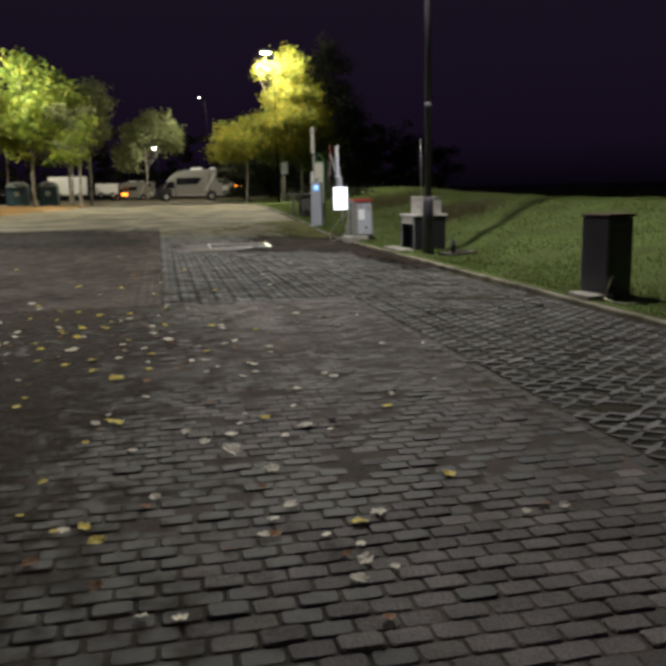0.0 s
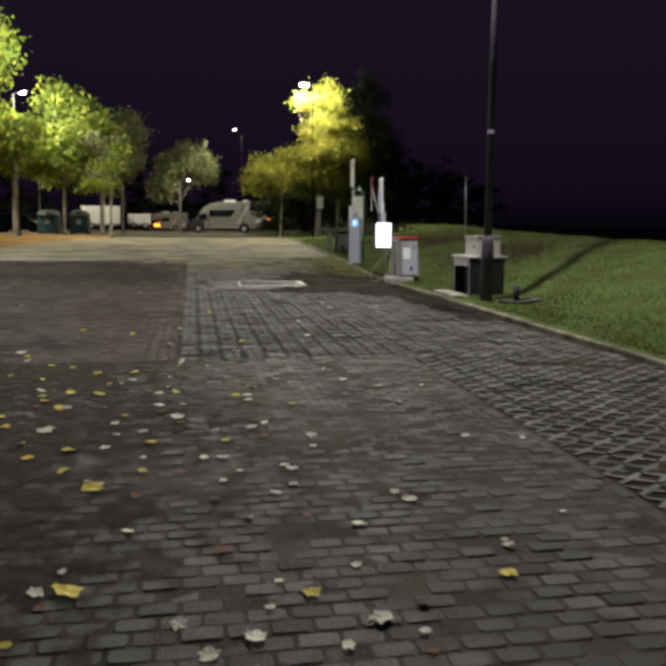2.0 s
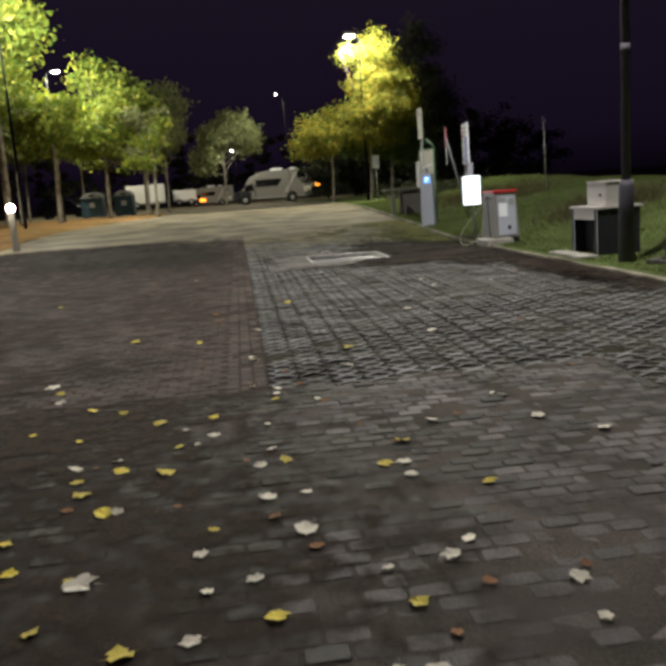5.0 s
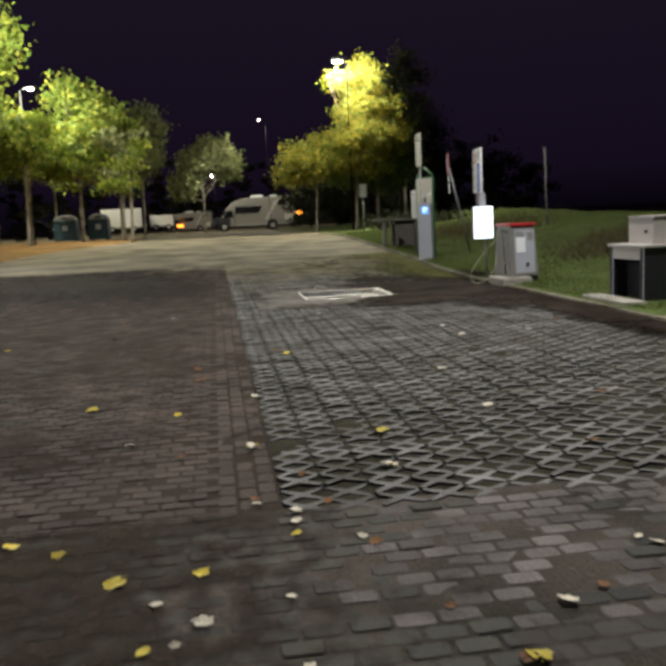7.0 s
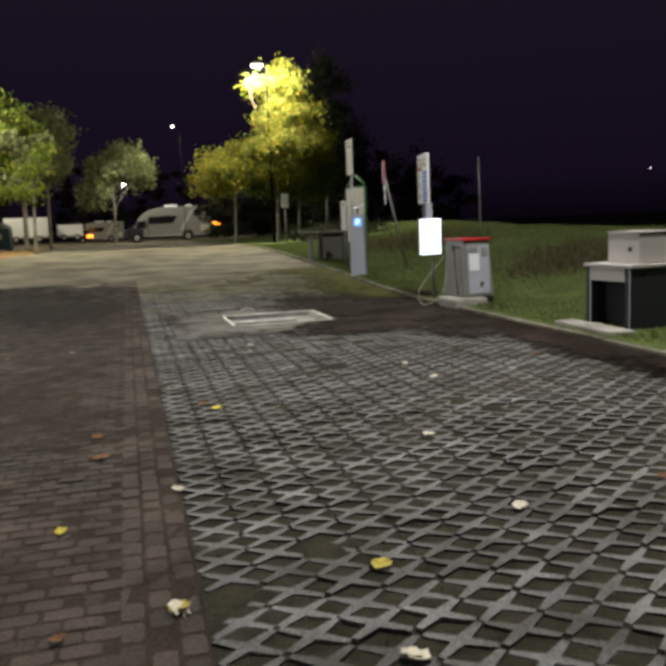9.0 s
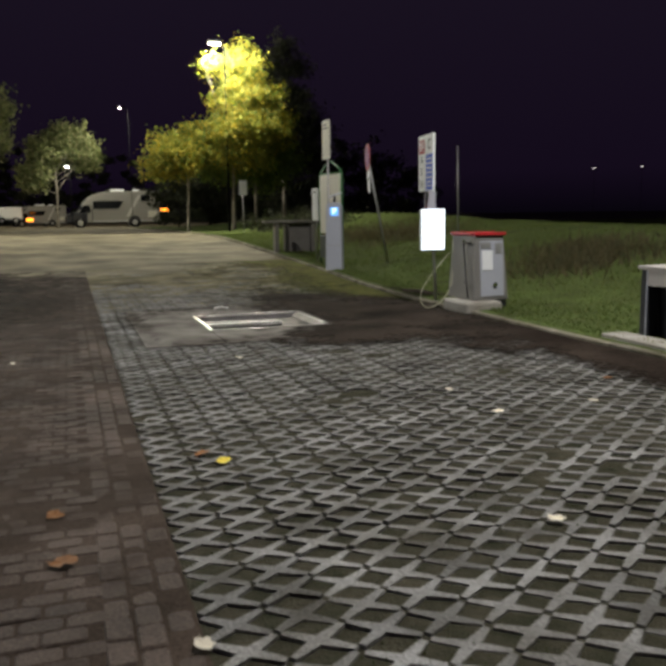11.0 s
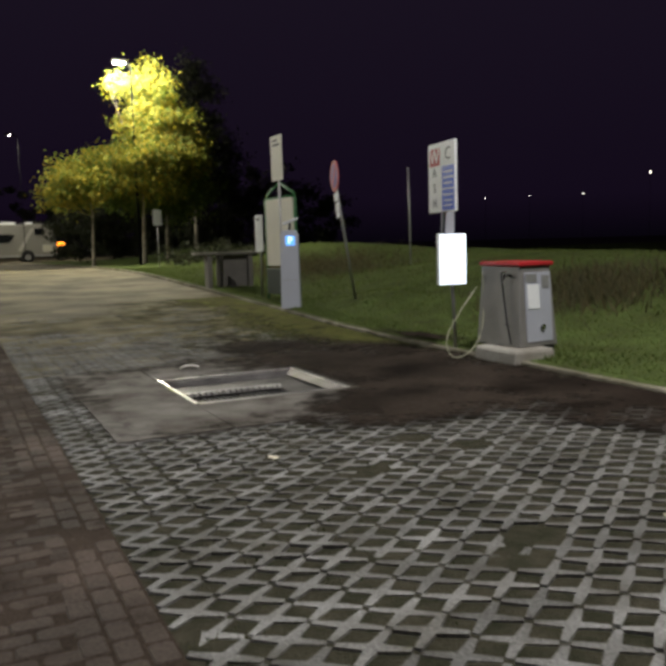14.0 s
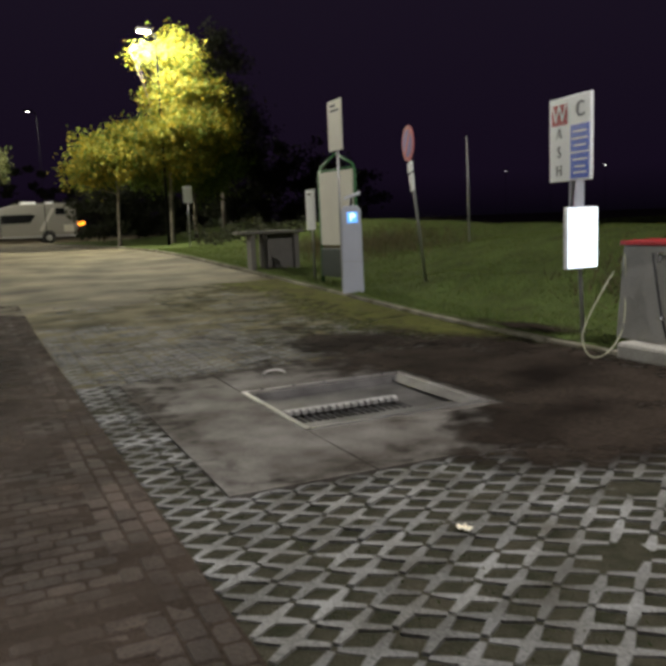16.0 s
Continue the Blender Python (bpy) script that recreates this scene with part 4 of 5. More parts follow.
for x, y, h, s in ((-6.15, 51.8, 6.0, 21), (-16.5, 52.0, 9.5, 22), (-19.5, 50.0, 9.0, 23), (-14.2, 63.0, 9.0, 24), (-8.0, 63.5, 8.5, 25), (-12.2, 54.5, 8.0, 26), (-17.0, 66.0, 9.0, 27), (-22.0, 60.0, 10.0, 28), (-9.6, 56.5, 7.5, 30), (-11.5, 50.5, 8.0, 32), (-15.3, 57.0, 8.5, 34), (-18.0, 55.5, 9.0, 36), (-13.0, 66.5, 8.5, 38), (-7.2, 57.5, 7.0, 40)):
    tree(x, y, h, [(0.2, 0, h * 0.80, 1.5, 1.5, h * 0.16), (-0.4, 0, h * 0.62, 1.5, 1.5, 1.1)], L_YGREEN if s % 2 or s < 33 else L_PALE, 900 if s == 21 else 3200, "slender tree with a bare pale trunk", 0.26, 0.085, 0.5, 0.01, s, 160, 0.34)


def wood(name, label, count, size, x0, x1, y0, y1, h, seed, leaf=L_DARK):
    rng = np.random.default_rng(seed)
    blobs = [(x, rng.uniform(y0, y1), base_z(60) + hh * 0.5, rng.uniform(1.8, 3.2), 2.0, hh * 0.5) for x in np.arange(x0, x1, 2.2) for hh in (h * rng.uniform(0.7, 1.1),)]
    v, f = leaves(count, blobs, size, seed)
    return tagged(sheet(name, v.tolist(), f.tolist(), leaf), label, "trees", kind="stuff")


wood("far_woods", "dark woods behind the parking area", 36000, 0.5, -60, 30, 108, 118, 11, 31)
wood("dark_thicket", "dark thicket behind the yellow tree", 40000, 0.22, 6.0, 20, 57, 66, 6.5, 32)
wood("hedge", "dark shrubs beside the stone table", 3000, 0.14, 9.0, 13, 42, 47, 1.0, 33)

# distant lights across the dark
for dx, h, r in ((182, 16.4, 0.2), (203, 17.2, 0.2), (230, 18.2, 0.3), (267, 26.8, 0.5)):
    o = empty("distant_lamp", "tiny far lamp across the dark", "lamp", dx, 260, 0, group="distant lamps")
    part("mast", tube([(0, 0, -2), (0, 0, h)], 0.05, 6), M_POLEFAR, o)
    part("bulb", tube([(0, 0, h), (0, 0, h + r), (0, 0, h + 2 * r)], [r * 0.4, r, r * 0.4], 8), M_FARGLOW, o)

# ---- grass and litter ----
rng = np.random.default_rng(5)
gx, gz_, gn = [], [], 110000
uy_ = rng.uniform(3.5, 45, gn) ** 1.0
ud = rng.uniform(0.03, 1.0, gn) ** 1.3 * 8.0
pts = np.array([(kerb_x(yy) + dd, yy, ground_z(kerb_x(yy) + dd, yy)) for yy, dd in zip(uy_, ud)])
ang = rng.uniform(0, 2 * np.pi, gn)
hgt = rng.uniform(0.015, 0.055, gn) * (1 + 0.5 * np.sin(pts[:, 0] * 2) * np.sin(pts[:, 1] * 1.7))
side = np.stack([np.cos(ang), np.sin(ang), 0 * ang], 1) * 0.009
tilt = np.stack([rng.normal(0, 0.5, gn) * hgt, rng.normal(0, 0.5, gn) * hgt, hgt], 1)
v = np.stack([pts - side, pts + side, pts + tilt], 1).reshape(-1, 3)
tagged(sheet("grass", v.tolist(), np.arange(gn * 3).reshape(-1, 3).tolist(), L_GRASS), "short rough grass on the verge and bank", "grass", kind="stuff")


def scrub(cx, cy, r, n, seed):
    rng = np.random.default_rng(seed)
    p = np.stack([cx + rng.normal(0, r, n), cy + rng.normal(0, r * 1.6, n)], 1)
    p = np.array([(a, b, ground_z(a, b)) for a, b in p if a > kerb_x(b) + 0.5])
    k = len(p)
    a = rng.uniform(0, 6.28, k)
    s = np.stack([np.cos(a), np.sin(a), 0 * a], 1) * 0.013
    h = rng.uniform(0.08, 0.30, k)
    t = np.stack([rng.normal(0, 0.5, k) * h, rng.normal(0, 0.5, k) * h, h], 1)
    v = np.stack([p - s, p + s, p + t], 1).reshape(-1, 3)
    tagged(sheet("dry_scrub", v.tolist(), np.arange(k * 3).reshape(-1, 3).tolist(), L_DRY), "brown withered weeds on the bank", "weeds", kind="stuff")


scrub(7.6, 22.0, 0.6, 2600, 41)
scrub(9.0, 36.0, 1.2, 4000, 43)

# moss and weeds in the paver gaps
gn = 26000
p = np.stack([rng.uniform(-1.25, 3.65, gn), rng.uniform(8.9, 28, gn), 0 * rng.uniform(0, 1, gn)], 1)
keep = [(noise.noise(Vector((a * 0.9, b * 0.9, 2))) > 0.02) and not (-0.9 < a < 3.7 and 17.6 < b < 23) for a, b, _ in p]
p = p[keep]
p[:, 2] = [base_z(b) - 0.022 for b in p[:, 1]]
k = len(p)
a = rng.uniform(0, 6.28, k)
s = np.stack([np.cos(a), np.sin(a), 0 * a], 1) * 0.008
t = np.stack([rng.normal(0, 0.012, k), rng.normal(0, 0.012, k), rng.uniform(0.012, 0.032, k)], 1)
v = np.stack([p - s, p + s, p + t], 1).reshape(-1, 3)
tagged(sheet("moss_tufts", v.tolist(), np.arange(k * 3).reshape(-1, 3).tolist(), L_MOSS), "moss and small weeds in the paver gaps", "moss", kind="stuff")

gn = 9000
p = np.array([(kerb_x(b) - 0.1 - abs(rng.normal(0, 0.65)), b, base_z(b) - 0.006) for b in rng.normal(24.0, 2.0, gn)])
p = p[[a > 1.2 and b > 21.2 + 0.9 * (3.7 - a) and b < 31 for a, b, _ in p]]
k = len(p)
a = rng.uniform(0, 6.28, k)
s = np.stack([np.cos(a), np.sin(a), 0 * a], 1) * 0.01
t = np.stack([rng.normal(0, 0.02, k), rng.normal(0, 0.02, k), rng.uniform(0.015, 0.05, k)], 1)
v = np.stack([p - s, p + s, p + t], 1).reshape(-1, 3)
tagged(sheet("creeping_grass", v.tolist(), np.arange(k * 3).reshape(-1, 3).tolist(), L_MOSS), "thin grass creeping over the paving by the kerb", "grass", kind="stuff")

# fallen leaves


def leaf_mesh(name, seed, material):
    r = random.Random(seed)
    n = 15
    vs = [(0, 0, 0.006)]
    for i in range(n):
        a = 2 * math.pi * i / n
        lobes = 0.72 + 0.28 * abs(math.cos(2.5 * a)) - (0.25 if i == 7 else 0)
        rad = 0.5 * lobes * r.uniform(0.85, 1.12)
        vs.append((rad * math.cos(a), rad * 0.85 * math.sin(a), 0.10 * rad * abs(math.sin(a)) + r.uniform(0.0, 0.10)))
    fs = [(0, 1 + i, 1 + (i + 1) % n) for i in range(n)]
    m = len(vs)
    vs += [(-0.4, -0.015, 0.02), (-0.4, 0.015, 0.02), (-0.75, 0.06, 0.05)]
    fs.append((m, m + 2, m + 1))
    me = bpy.data.meshes.new(name)
    me.from_pydata(vs, [], fs)
    me.materials.append(material)
    return me


KINDS = [(leaf_mesh("fallen_leaf", s, m_), lab) for s, m_, lab in ((1, F_CREAM, "pale upturned fallen leaf"), (2, F_CREAM, "pale upturned fallen leaf"), (3, F_YELLOW, "yellow fallen leaf"), (4, F_YELLOW, "yellow fallen leaf"), (5, F_BROWN, "brown withered fallen leaf"))]


def fallen(x, y, size, kind):
    me, lab = KINDS[kind]
    o = tagged(new("fallen_leaf", me), lab + " on the paving", "leaf", "fallen leaves")
    o.matrix_basis = pose(x, y, base_z(y) + 0.012, random.gauss(0, 7), random.gauss(0, 7), random.uniform(0, 360)) @ Matrix.Diagonal((size * 1.15, size * 1.15, size, 1))


LEAVES_FIRST = [(-0.57, 0.92, 0.076, 0), (-0.49, 1.21, 0.05, 0), (0.33, 1.35, 0.05, 0), (0.53, 1.37, 0.056, 0), (-0.83, 1.4, 0.066, 4), (-0.44, 1.43, 0.091, 3), (-0.33, 1.51, 0.086, 0), (-1.59, 1.53, 0.079, 3), (-1.39, 1.87, 0.056, 4), (0.16, 1.9, 0.072, 3), (-0.81, 1.98, 0.05, 4), (-0.73, 2.22, 0.093, 0), (-0.91, 2.6, 0.121, 0), (-0.57, 2.79, 0.055, 0), (-0.89, 2.9, 0.084, 0), (-0.41, 2.96, 0.101, 0), (-1.16, 3.04, 0.072, 0), (-0.64, 3.21, 0.079, 3), (0.21, 3.25, 0.083, 3), (-1.61, 3.38, 0.126, 3), (-0.41, 3.44, 0.054, 0), (0.33, 3.54, 0.063, 0), (-0.97, 3.7, 0.08, 4), (-0.84, 4.08, 0.068, 0)]
LEAVES_SECOND = [(0.04, 4.21, 0.095, 0), (-0.99, 4.38, 0.062, 4), (-0.66, 4.43, 0.075, 0), (-1.66, 4.67, 0.133, 3), (-0.52, 4.85, 0.087, 0), (-1.41, 4.95, 0.066, 3), (-1.87, 5.04, 0.075, 3), (-0.92, 5.15, 0.095, 0), (-1.42, 5.23, 0.05, 0), (-0.32, 5.32, 0.059, 0), (-2.14, 5.33, 0.082, 3), (-1.91, 5.47, 0.103, 3), (-0.89, 5.56, 0.072, 3), (-1.39, 5.58, 0.089, 3), (-0.29, 5.59, 0.082, 0), (-2.25, 5.68, 0.072, 3), (-0.95, 5.84, 0.05, 0), (-0.69, 5.88, 0.088, 0), (-1.46, 5.88, 0.073, 0), (-2.14, 6.01, 0.138, 0), (-1.23, 6.28, 0.117, 0), (-2.56, 6.49, 0.077, 3), (-0.31, 6.58, 0.078, 3), (-1.38, 6.7, 0.093, 0)]
LEAVES_THIRD = [(-2.16, 6.72, 0.104, 3), (-0.75, 6.98, 0.089, 3), (-0.65, 6.98, 0.082, 0), (-2.32, 7.01, 0.098, 3), (0.56, 7.18, 0.091, 0), (-1.26, 7.22, 0.075, 3), (-1.91, 7.22, 0.104, 3), (-2.84, 7.27, 0.09, 0), (-2.16, 7.32, 0.092, 3), (-0.58, 7.34, 0.093, 3), (-2.43, 7.44, 0.08, 0), (0.3, 7.53, 0.094, 0), (-3.23, 7.62, 0.109, 3), (-0.33, 7.67, 0.078, 0), (-1.67, 7.82, 0.085, 0), (-3.18, 8.0, 0.116, 0), (0.25, 8.06, 0.068, 0), (-2.03, 8.22, 0.102, 3), (-1.68, 8.24, 0.072, 3), (-0.96, 8.45, 0.057, 0), (-1.25, 8.56, 0.052, 3), (-2.32, 8.58, 0.07, 3), (-2.56, 8.74, 0.083, 3), (-2.86, 9.08, 0.086, 0)]
LEAVES_FOURTH = [(-0.62, 9.45, 0.089, 0), (-3.03, 9.63, 0.129, 0), (-1.83, 9.96, 0.068, 4), (-1.38, 10.06, 0.097, 0), (-2.18, 10.33, 0.071, 0), (0.38, 10.6, 0.07, 0), (-2.59, 11.49, 0.095, 3)]
for x, y, s, k in LEAVES_FIRST + LEAVES_SECOND + LEAVES_THIRD + LEAVES_FOURTH:
    fallen(x, y, s, k)
for x, y, s, k in ((-0.613, 9.436, 0.10, 0), (-2.6, 11.52, 0.09, 2), (-1.378, 10.067, 0.10, 3), (0.401, 10.629, 0.09, 0), (-0.496, 10.176, 0.10, 3), (0.472, 12.108, 0.09, 1), (-1.292, 11.552, 0.08, 0), (-1.791, 12.982, 0.09, 4), (-0.851, 13.556, 0.10, 2), (-0.95, 13.75, 0.10, 4), (-1.75, 12.4, 0.12, 4)):
    fallen(x, y, s, k)
rl = random.Random(12)
made = 0
while made < 150:
    x, y = rl.gauss(-1.5, 1.35), rl.uniform(0.6, 9.5)
    if -4.8 < x < 1.2 and rl.random() < (1.0 if x < -0.4 else 0.45) * (1.0 if y < 8 else 0.4):
        k = rl.choice((0, 0, 1, 4, 4)) if x > -1.6 else rl.choice((0, 1, 2, 3, 4))
        fallen(x, y, rl.uniform(0.04, 0.075), k)
        made += 1
for _ in range(14):
    fallen(rl.uniform(-5, 3.2), rl.uniform(9.5, 18), rl.uniform(0.05, 0.09), rl.choice((0, 1, 2, 4, 4)))

# ---- paving pieces ----


def slab_mesh(name, w, d, material, h=0.05, c=0.007):
    def ring(x, y, k, z):
        return [(-x + k, -y, z), (x - k, -y, z), (x, -y + k, z), (x, y - k, z), (x - k, y, z), (-x + k, y, z), (-x, y - k, z), (-x, -y + k, z)]

    v = ring(w / 2, d / 2, 0.013, -h) + ring(w / 2, d / 2, 0.013, -c) + ring(w / 2 - c, d / 2 - c, 0.015, 0)
    f = [tuple(range(16, 24))] + [(a + i, a + (i + 1) % 8, a + 8 + (i + 1) % 8, a + 8 + i) for a in (0, 8) for i in range(8)]
    me = bpy.data.meshes.new(name)
    me.from_pydata(v, [], f)
    me.materials.append(material)
    return me


def lay(thing, name, spots, piece, rest_material, near, limit=300):
    """Pieces at (x, y, z, turn): the nearest to the point near as objects, the rest joined."""
    spots = sorted(spots, key=lambda s: (s[0] - near[0]) ** 2 + (s[1] - near[1]) ** 2)
    for x, y, z, a in spots[:limit]:
        o = new(name, piece)
        o.parent = thing
        o.matrix_basis = pose(x, y, z, random.gauss(0, 0.6), random.gauss(0, 0.6), a)
    pv = np.array([v.co for v in piece.vertices])
    pf = [tuple(p.vertices) for p in piece.polygons]
    verts, faces = [], []
    for i, (x, y, z, a) in enumerate(spots[limit:]):
        c, s = math.cos(radians(a)), math.sin(radians(a))
        tx, ty = random.gauss(0, 0.011), random.gauss(0, 0.011)
        q = np.stack([pv[:, 0] * c - pv[:, 1] * s + x, pv[:, 0] * s + pv[:, 1] * c + y, pv[:, 2] + pv[:, 0] * tx + pv[:, 1] * ty + z], 1)
        base = i * len(pv)
        verts.append(q)
        faces += [tuple(k + base for k in f) for f in pf]
    if verts:
        ob = sheet(name + "_rest", np.concatenate(verts).tolist(), faces, rest_material, thing)
        tagged(ob, kind="stuff")


def bed(name, x0, x1, y0, y1, step, level, swing, material, label, hole=None, freq=0.8, lift=None, film=None):
    """Soil between the paving pieces: where it lies high it covers them. film: the height it lies on, for a thin layer that thins out towards its edge."""
    nx, ny = int((x1 - x0) / step), int((y1 - y0) / step)
    vs, fs, cover = [], [], []
    for j in range(ny + 1):
        for i in range(nx + 1):
            x, y = x0 + (x1 - x0) * i / nx, y0 + (y1 - y0) * j / ny
            n1 = noise.noise(Vector((x * freq, y * freq * 0.8, 4))) + 0.5 * noise.noise(Vector((x * 3.1, y * 2.6, 8))) + 0.3 * noise.noise(Vector((x * 9, y * 9, 2)))
            h = level + swing * n1 + (lift(x, y) if lift else 0)
            cover.append(h)
            vs.append((min(x, kerb_x(y) - 0.09) if film is None or film < 0.05 else x, y, base_z(y) + (h if film is None else film + min(0.012, max(0.0, h * 0.4)))))
    for j in range(ny):
        for i in range(nx):
            x, y = x0 + (x1 - x0) * (i + 0.5) / nx, y0 + (y1 - y0) * (j + 0.5) / ny
            a = j * (nx + 1) + i
            if film is not None and cover[a] < -0.03:
                continue
            if not (hole and hole[0] < x < hole[1] and hole[2] < y < hole[3]):
                fs.append((a, a + 1, a + nx + 2, a + nx + 1))
    ob = tagged(sheet(name, vs, fs, material, shade=True), label, "ground", kind="structure")
    if film is not None:
        layer = ob.data.attributes.new("cover", "FLOAT", "POINT")
        layer.data.foreach_set("value", cover)


def slab_edge(x, y):
    """Dirt creeps over the slab from its rim."""
    d = min(x + 0.86, 1.93 - x, y - 17.99, 21.47 - y)
    if d < 0:
        return 0.014 + 0.12 * d
    return 0.014 * (1 - smooth(0.0, 0.4, d))


bed("paving_bed", -7.0, 1.31, -1.5, 8.92, 0.07, -0.0036, 0.0016, M_BEDG, "dark dirt filling the joints of the block paving", lift=lambda x, y: 0.0014 * smooth(2.0, 5.0, y) - 0.005 * (1 - smooth(0.8, 2.2, y)))
# Dark brown film whose cover grows towards the left of the paving.
bed("brown_film", -7.0, -0.5, -1.0, 8.9, 0.07, -0.0125, 0.009, M_BROWNFILM, "dark brown film over the block paving, denser to the left", None, 0.7, lambda x, y: 0.015 * (1 - smooth(-3.0 + 0.10 * y, -0.3, x)), film=0.009)
bed("lane_bed", -11.0, -1.28, 8.9, 29.8, 0.08, -0.0030, 0.004, M_BED, "brown dirt filling the joints of the block lane", freq=0.6, lift=lambda x, y: -0.0015 * smooth(-1.8, -1.6, x) + 0.004 * smooth(20, 26, y))
bed("lane_dust", -11.0, -1.30, 8.6, 29.8, 0.1, -0.012, 0.018, M_LANEDUST, "thin brown dust trodden over the block lane", None, 0.6, lambda x, y: 0.018 * smooth(15, 22, y) - 0.014 * smooth(-2.2, -1.4, x) - 0.06 * (1 - smooth(8.7, 10.2, y)), film=0.0075)
bed("paving_dust", -7.0, 1.2, 1.6, 8.8, 0.1, -0.027, 0.012, M_PAVEDUST, "thin grey dust trodden over the block paving", None, 0.6, lambda x, y: 0.008 * smooth(3.0, 5.0, y) - 0.02 * (1 - smooth(1.7, 3.0, y)) - 0.014 * smooth(6.0, 8.0, y), film=0.0062)
bed("paver_bed", -1.29, 3.8, 8.92, 21.6, 0.06, -0.0090, 0.0055, M_BEDM, "mossy soil in the gaps of the grass pavers", (-0.75, 1.85, 18.1, 21.4))
bed("far_paver_bed", -1.29, 4.3, 21.3, 29.9, 0.07, -0.0095, 0.008, M_BEDF, "olive dirt spread over the far grass pavers", lift=lambda x, y: 0.012 * smooth(21.5, 27, y) - 0.006 * (1 - smooth(21.3, 21.9, y)))
# The dark band across the lane is shade put into this film's colour.
bed("lane_shade_band", -9.0, -1.30, 19.0, 30.4, 0.09, -0.006, 0.014, M_DARKFILM, "dark band across the block lane, shade painted as a film", None, 0.7, lambda x, y: 0.035 * min(0.8, max(-0.9, 1 - math.hypot((x + 4.6) / 4.4, (y - 25.0 + 0.5 * (x + 4)) / 3.6))) - 0.02 * smooth(-2.8, -1.5, x), film=0.012)
bed("slab_dirt", -1.08, 2.15, 17.75, 21.70, 0.06, -0.015, 0.012, M_SLABDIRT, "thin brown dirt smeared over the concrete slab", (-0.02, 1.6, 18.93, 20.5), 0.9, slab_edge, film=0.016)
bed("paver_bed", 1.30, 3.8, -1.5, 8.93, 0.06, -0.0080, 0.004, M_BEDM, "mossy soil in the gaps of the grass pavers")



def puddle(x, y):
    """Mud lies deepest between the slab and the kerb."""
    a = 1 - math.hypot((x - 2.6) / 1.6, (y - 19.8 + 0.9 * (x - 2.6)) / 3.2)
    b = 1 - math.hypot((x - 1.75) / 1.1, (y - 18.0) / 0.8)
    c = 1 - math.hypot((x - 3.5) / 0.6, (y - 15.6) / 3.6)
    return 0.05 * max(-0.9, min(0.85, max(a, b, c)))


bed("mud", 0.4, 3.8, 11.5, 25.2, 0.055, -0.004, 0.019, M_MUD, "dark wet mud between the drain slab and the kerb", (-0.1, 1.62, 18.9, 20.52), 1.3, puddle, film=0.022)
bed("moss_verge", 1.0, 4.5, 20.6, 31.0, 0.08, -0.012, 0.012, M_VERGE, "olive moss and thin grass creeping over the paving", None, 0.8, lambda x, y: 0.034 * (1 - smooth(0.2, 1.9, kerb_x(y) - x)) - 0.03 * (1 - smooth(21.0, 22.6, y + 0.3 * (x - 3))), film=0.014)
# Flat dark film lying on the grass beside the kerb.
bed("dark_patch", 3.84, 4.75, 20.9, 23.0, 0.05, -0.008, 0.014, M_DARKFILM, "flat dark patch in the grass beside the kerb", None, 1.5, lambda x, y: 0.04 * max(-0.9, 1 - math.hypot((x - 4.1) / 0.32, (y - 21.7 + 1.2 * (x - 4.1)) / 0.85)), film=0.10)
BW, BD = 0.166, 0.107
brick_me = slab_mesh("brick", BW - 0.009, BD - 0.008, M_BRICK, c=0.006)
dark_brick_me = slab_mesh("brick", BW - 0.010, BD - 0.010, M_BRICKDARK)
spots, darker = [], []
for r in range(int((8.90 + 1.2) / BD)):
    yy = -1.2 + r * BD
    for k in range(-40, 20):
        xx = (k + (0.5 if r % 2 else 0)) * BW + random.gauss(0, 0.002)
        if xx < 1.18 and xx > -1.2 - 0.45 * (yy + 2) - 0.9:
            # Dark bricks are picked more often towards the left.
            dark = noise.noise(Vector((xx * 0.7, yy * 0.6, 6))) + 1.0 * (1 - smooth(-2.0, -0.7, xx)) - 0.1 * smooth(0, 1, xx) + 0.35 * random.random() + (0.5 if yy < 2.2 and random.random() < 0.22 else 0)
            (darker if dark > 0.32 else spots).append((xx, yy, random.gauss(0, 0.003), random.gauss(0, 0.9)))
drive = empty("brick_paving", "grey concrete block paving strewn with fallen leaves", "paving", kind="structure")
lay(drive, "brick", spots, brick_me, M_BRICKJ, (-0.3, 2.4), 220)
lay(drive, "brick", darker, dark_brick_me, M_BRICKDARK, (-0.8, 2.6), 80)

spots = []
for r in range(int(20.9 / BD)):
    yy = 8.9 + r * BD
    for k in range(0, 52):
        xx = -1.66 - (k + (0.5 if r % 2 else 0)) * BW + random.gauss(0, 0.002)
        if xx > -2.2 - 0.42 * (yy - 2):
            spots.append((xx, yy, base_z(yy) + random.gauss(0, 0.003), random.gauss(0, 0.5)))
for r in range(int(20.9 / BW)):
    for k in (0, 1, 2):
        spots.append((-1.56 + 0.11 * k, 8.95 + (r + 0.5 * k) * BW, base_z(8.95 + r * BW) + random.gauss(0, 0.003) - 0.0015 * k, 90))
lane = empty("brown_brick_lane", "dirty brown block paving beside the grass pavers", "paving", kind="structure")
brown_me = slab_mesh("brick", BW - 0.009, BD - 0.009, M_BRICKB)
lay(lane, "brick", spots, brown_me, M_BRICKB, (-1.9, 14.0))
spots = [(1.245, -1.0 + r * BW, random.gauss(0, 0.003), 90) for r in range(int(9.8 / BW))]
border = empty("brick_border", "single row of blocks edging the grass pavers", "paving", kind="structure")
lay(border, "brick", spots, dark_brick_me, M_BRICKDARK, (1.2, 3))

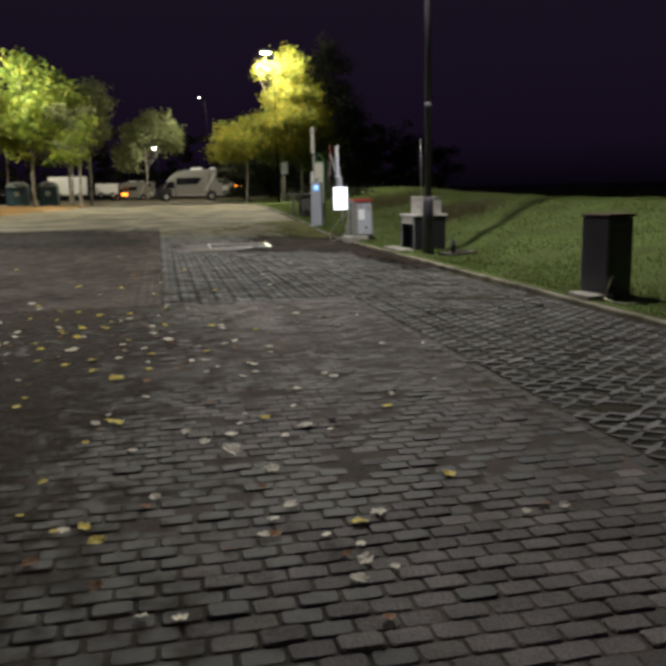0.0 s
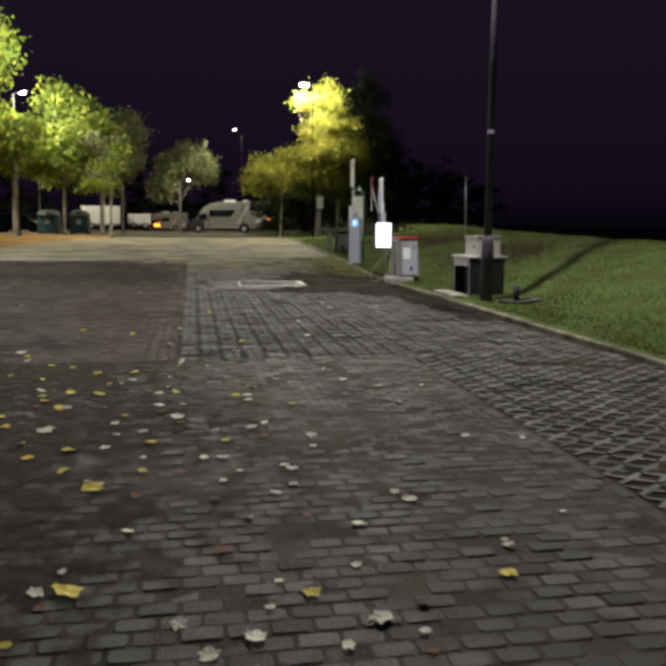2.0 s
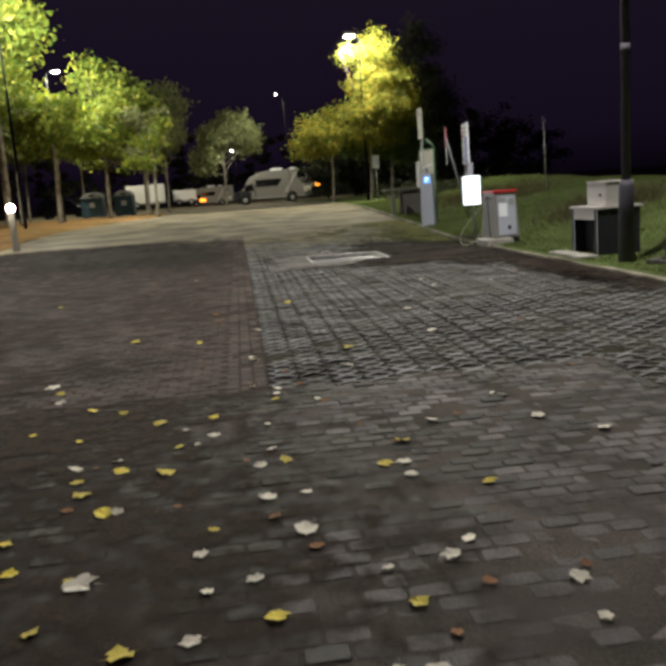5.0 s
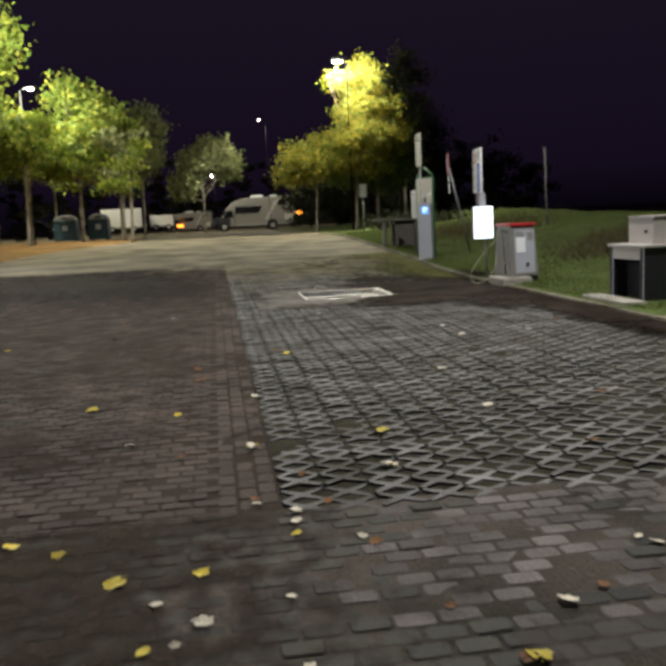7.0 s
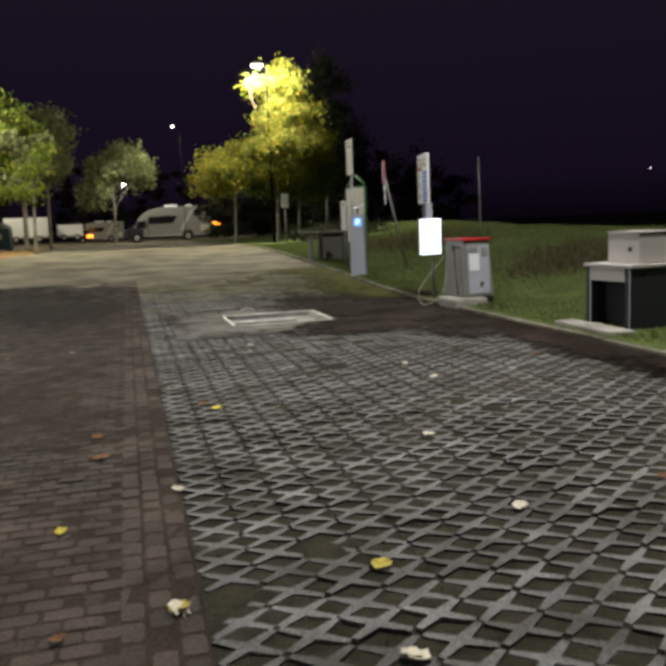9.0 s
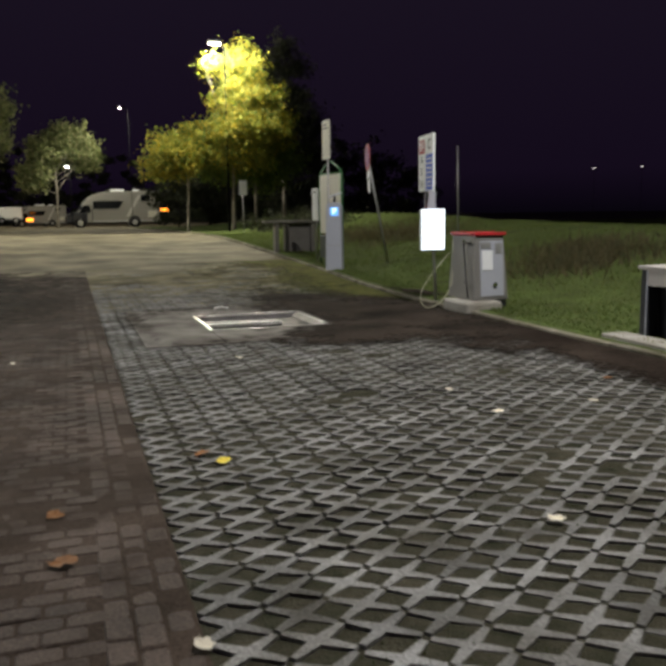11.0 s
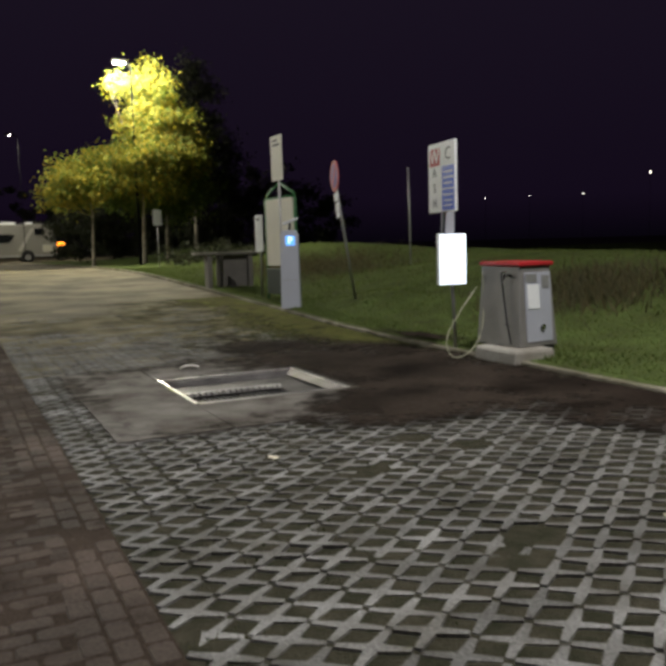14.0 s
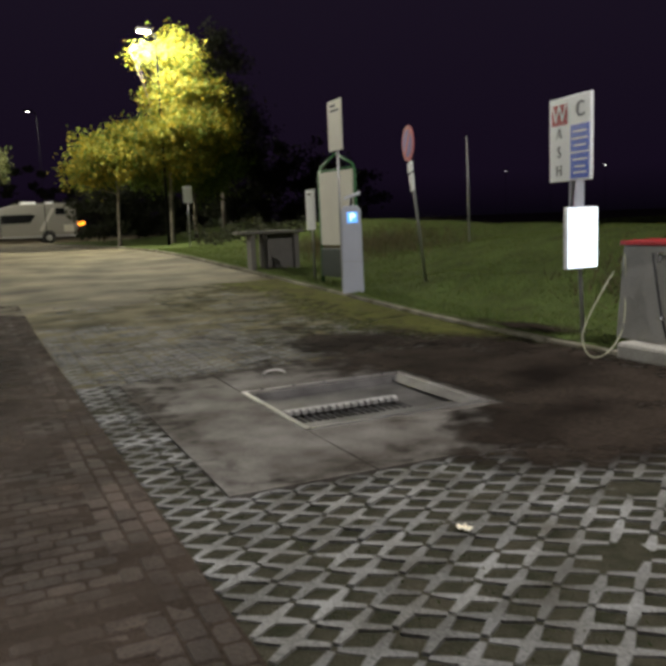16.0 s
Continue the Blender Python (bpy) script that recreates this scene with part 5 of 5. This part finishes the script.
# grass paver: two crosses side by side
CW, CH, ARM = 0.245, 0.197, 0.0225
gvs, gfs = [], []
ux, uy = CW / 2, CH / 2
ul = math.hypot(ux, uy)
ux, uy = ux / ul, uy / ul
for cx in (-CW / 2, CW / 2):
    ring = []
    for sx, sy in ((1, 1), (-1, 1), (-1, -1), (1, -1)):
        d = Vector((ux * sx, uy * sy))
        n_ = Vector((d.y, -d.x))
        tip = d * (ul - 0.004)
        one, two = tip + n_ * ARM * 1.25, tip - n_ * ARM * 1.25
        notch = Vector((0, ARM / ux)) if (sx, sy) == (1, 1) else Vector((-ARM / uy, 0)) if (sx, sy) == (-1, 1) else Vector((0, -ARM / ux)) if (sx, sy) == (-1, -1) else Vector((ARM / uy, 0))
        ring += [one, two, notch * 1.12]
    ring = [Vector((min(CW / 2 - 0.0015, max(-CW / 2 + 0.0015, p.x)), min(CH / 2 - 0.0025, max(-CH / 2 + 0.0025, p.y)))) for p in ring]
    n0, k = len(gvs), len(ring)
    gvs += [(p.x * 0.988 + cx, p.y * 0.988, 0.0) for p in ring] + [(p.x + cx, p.y, -0.006) for p in ring] + [(p.x + cx, p.y, -0.05) for p in ring]
    gfs.append(tuple(n0 + i for i in range(k)))
    for lvl in (0, k):
        gfs += [(n0 + lvl + i, n0 + lvl + k + i, n0 + lvl + k + (i + 1) % k, n0 + lvl + (i + 1) % k) for i in range(k)]
paver_me = bpy.data.meshes.new("grass_paver")
paver_me.from_pydata(gvs, [], gfs)
paver_me.materials.append(M_GRID)


def worn(x, y):
    """Some pavers lie lower, half buried in soil."""
    return -0.010 * max(0.0, noise.noise(Vector((x * 0.9, y * 0.9, 9))) - 0.12)


spots = []
for r in range(int(20.6 / CH)):
    yy = 8.905 + r * CH
    for k in range(12):
        xx = -1.16 + CW / 2 + k * 2 * CW + random.gauss(0, 0.003)
        inslab = -0.98 < xx < 2.0 and 18.0 < yy < 21.55
        if -1.3 < xx < kerb_x(yy) - 0.3 and not inslab:
            spots.append((xx, yy, base_z(yy) + random.gauss(0, 0.0035) + worn(xx, yy), random.gauss(0, 0.9)))
for r in range(int(8.9 / CH)):
    yy = 8.905 - CH * (r + 1)
    for k in range(5):
        xx = 1.31 + CW + k * 2 * CW + random.gauss(0, 0.003)
        if xx < 3.6:
            spots.append((xx, yy, random.gauss(0, 0.003) + worn(xx, yy), random.gauss(0, 0.5)))
pavers = empty("grass_paving", "pale concrete lattice pavers with moss and soil in the gaps", "paving", kind="structure")
lay(pavers, "grass_paver", spots, paver_me, M_GRIDJ, (0.0, 13.6))
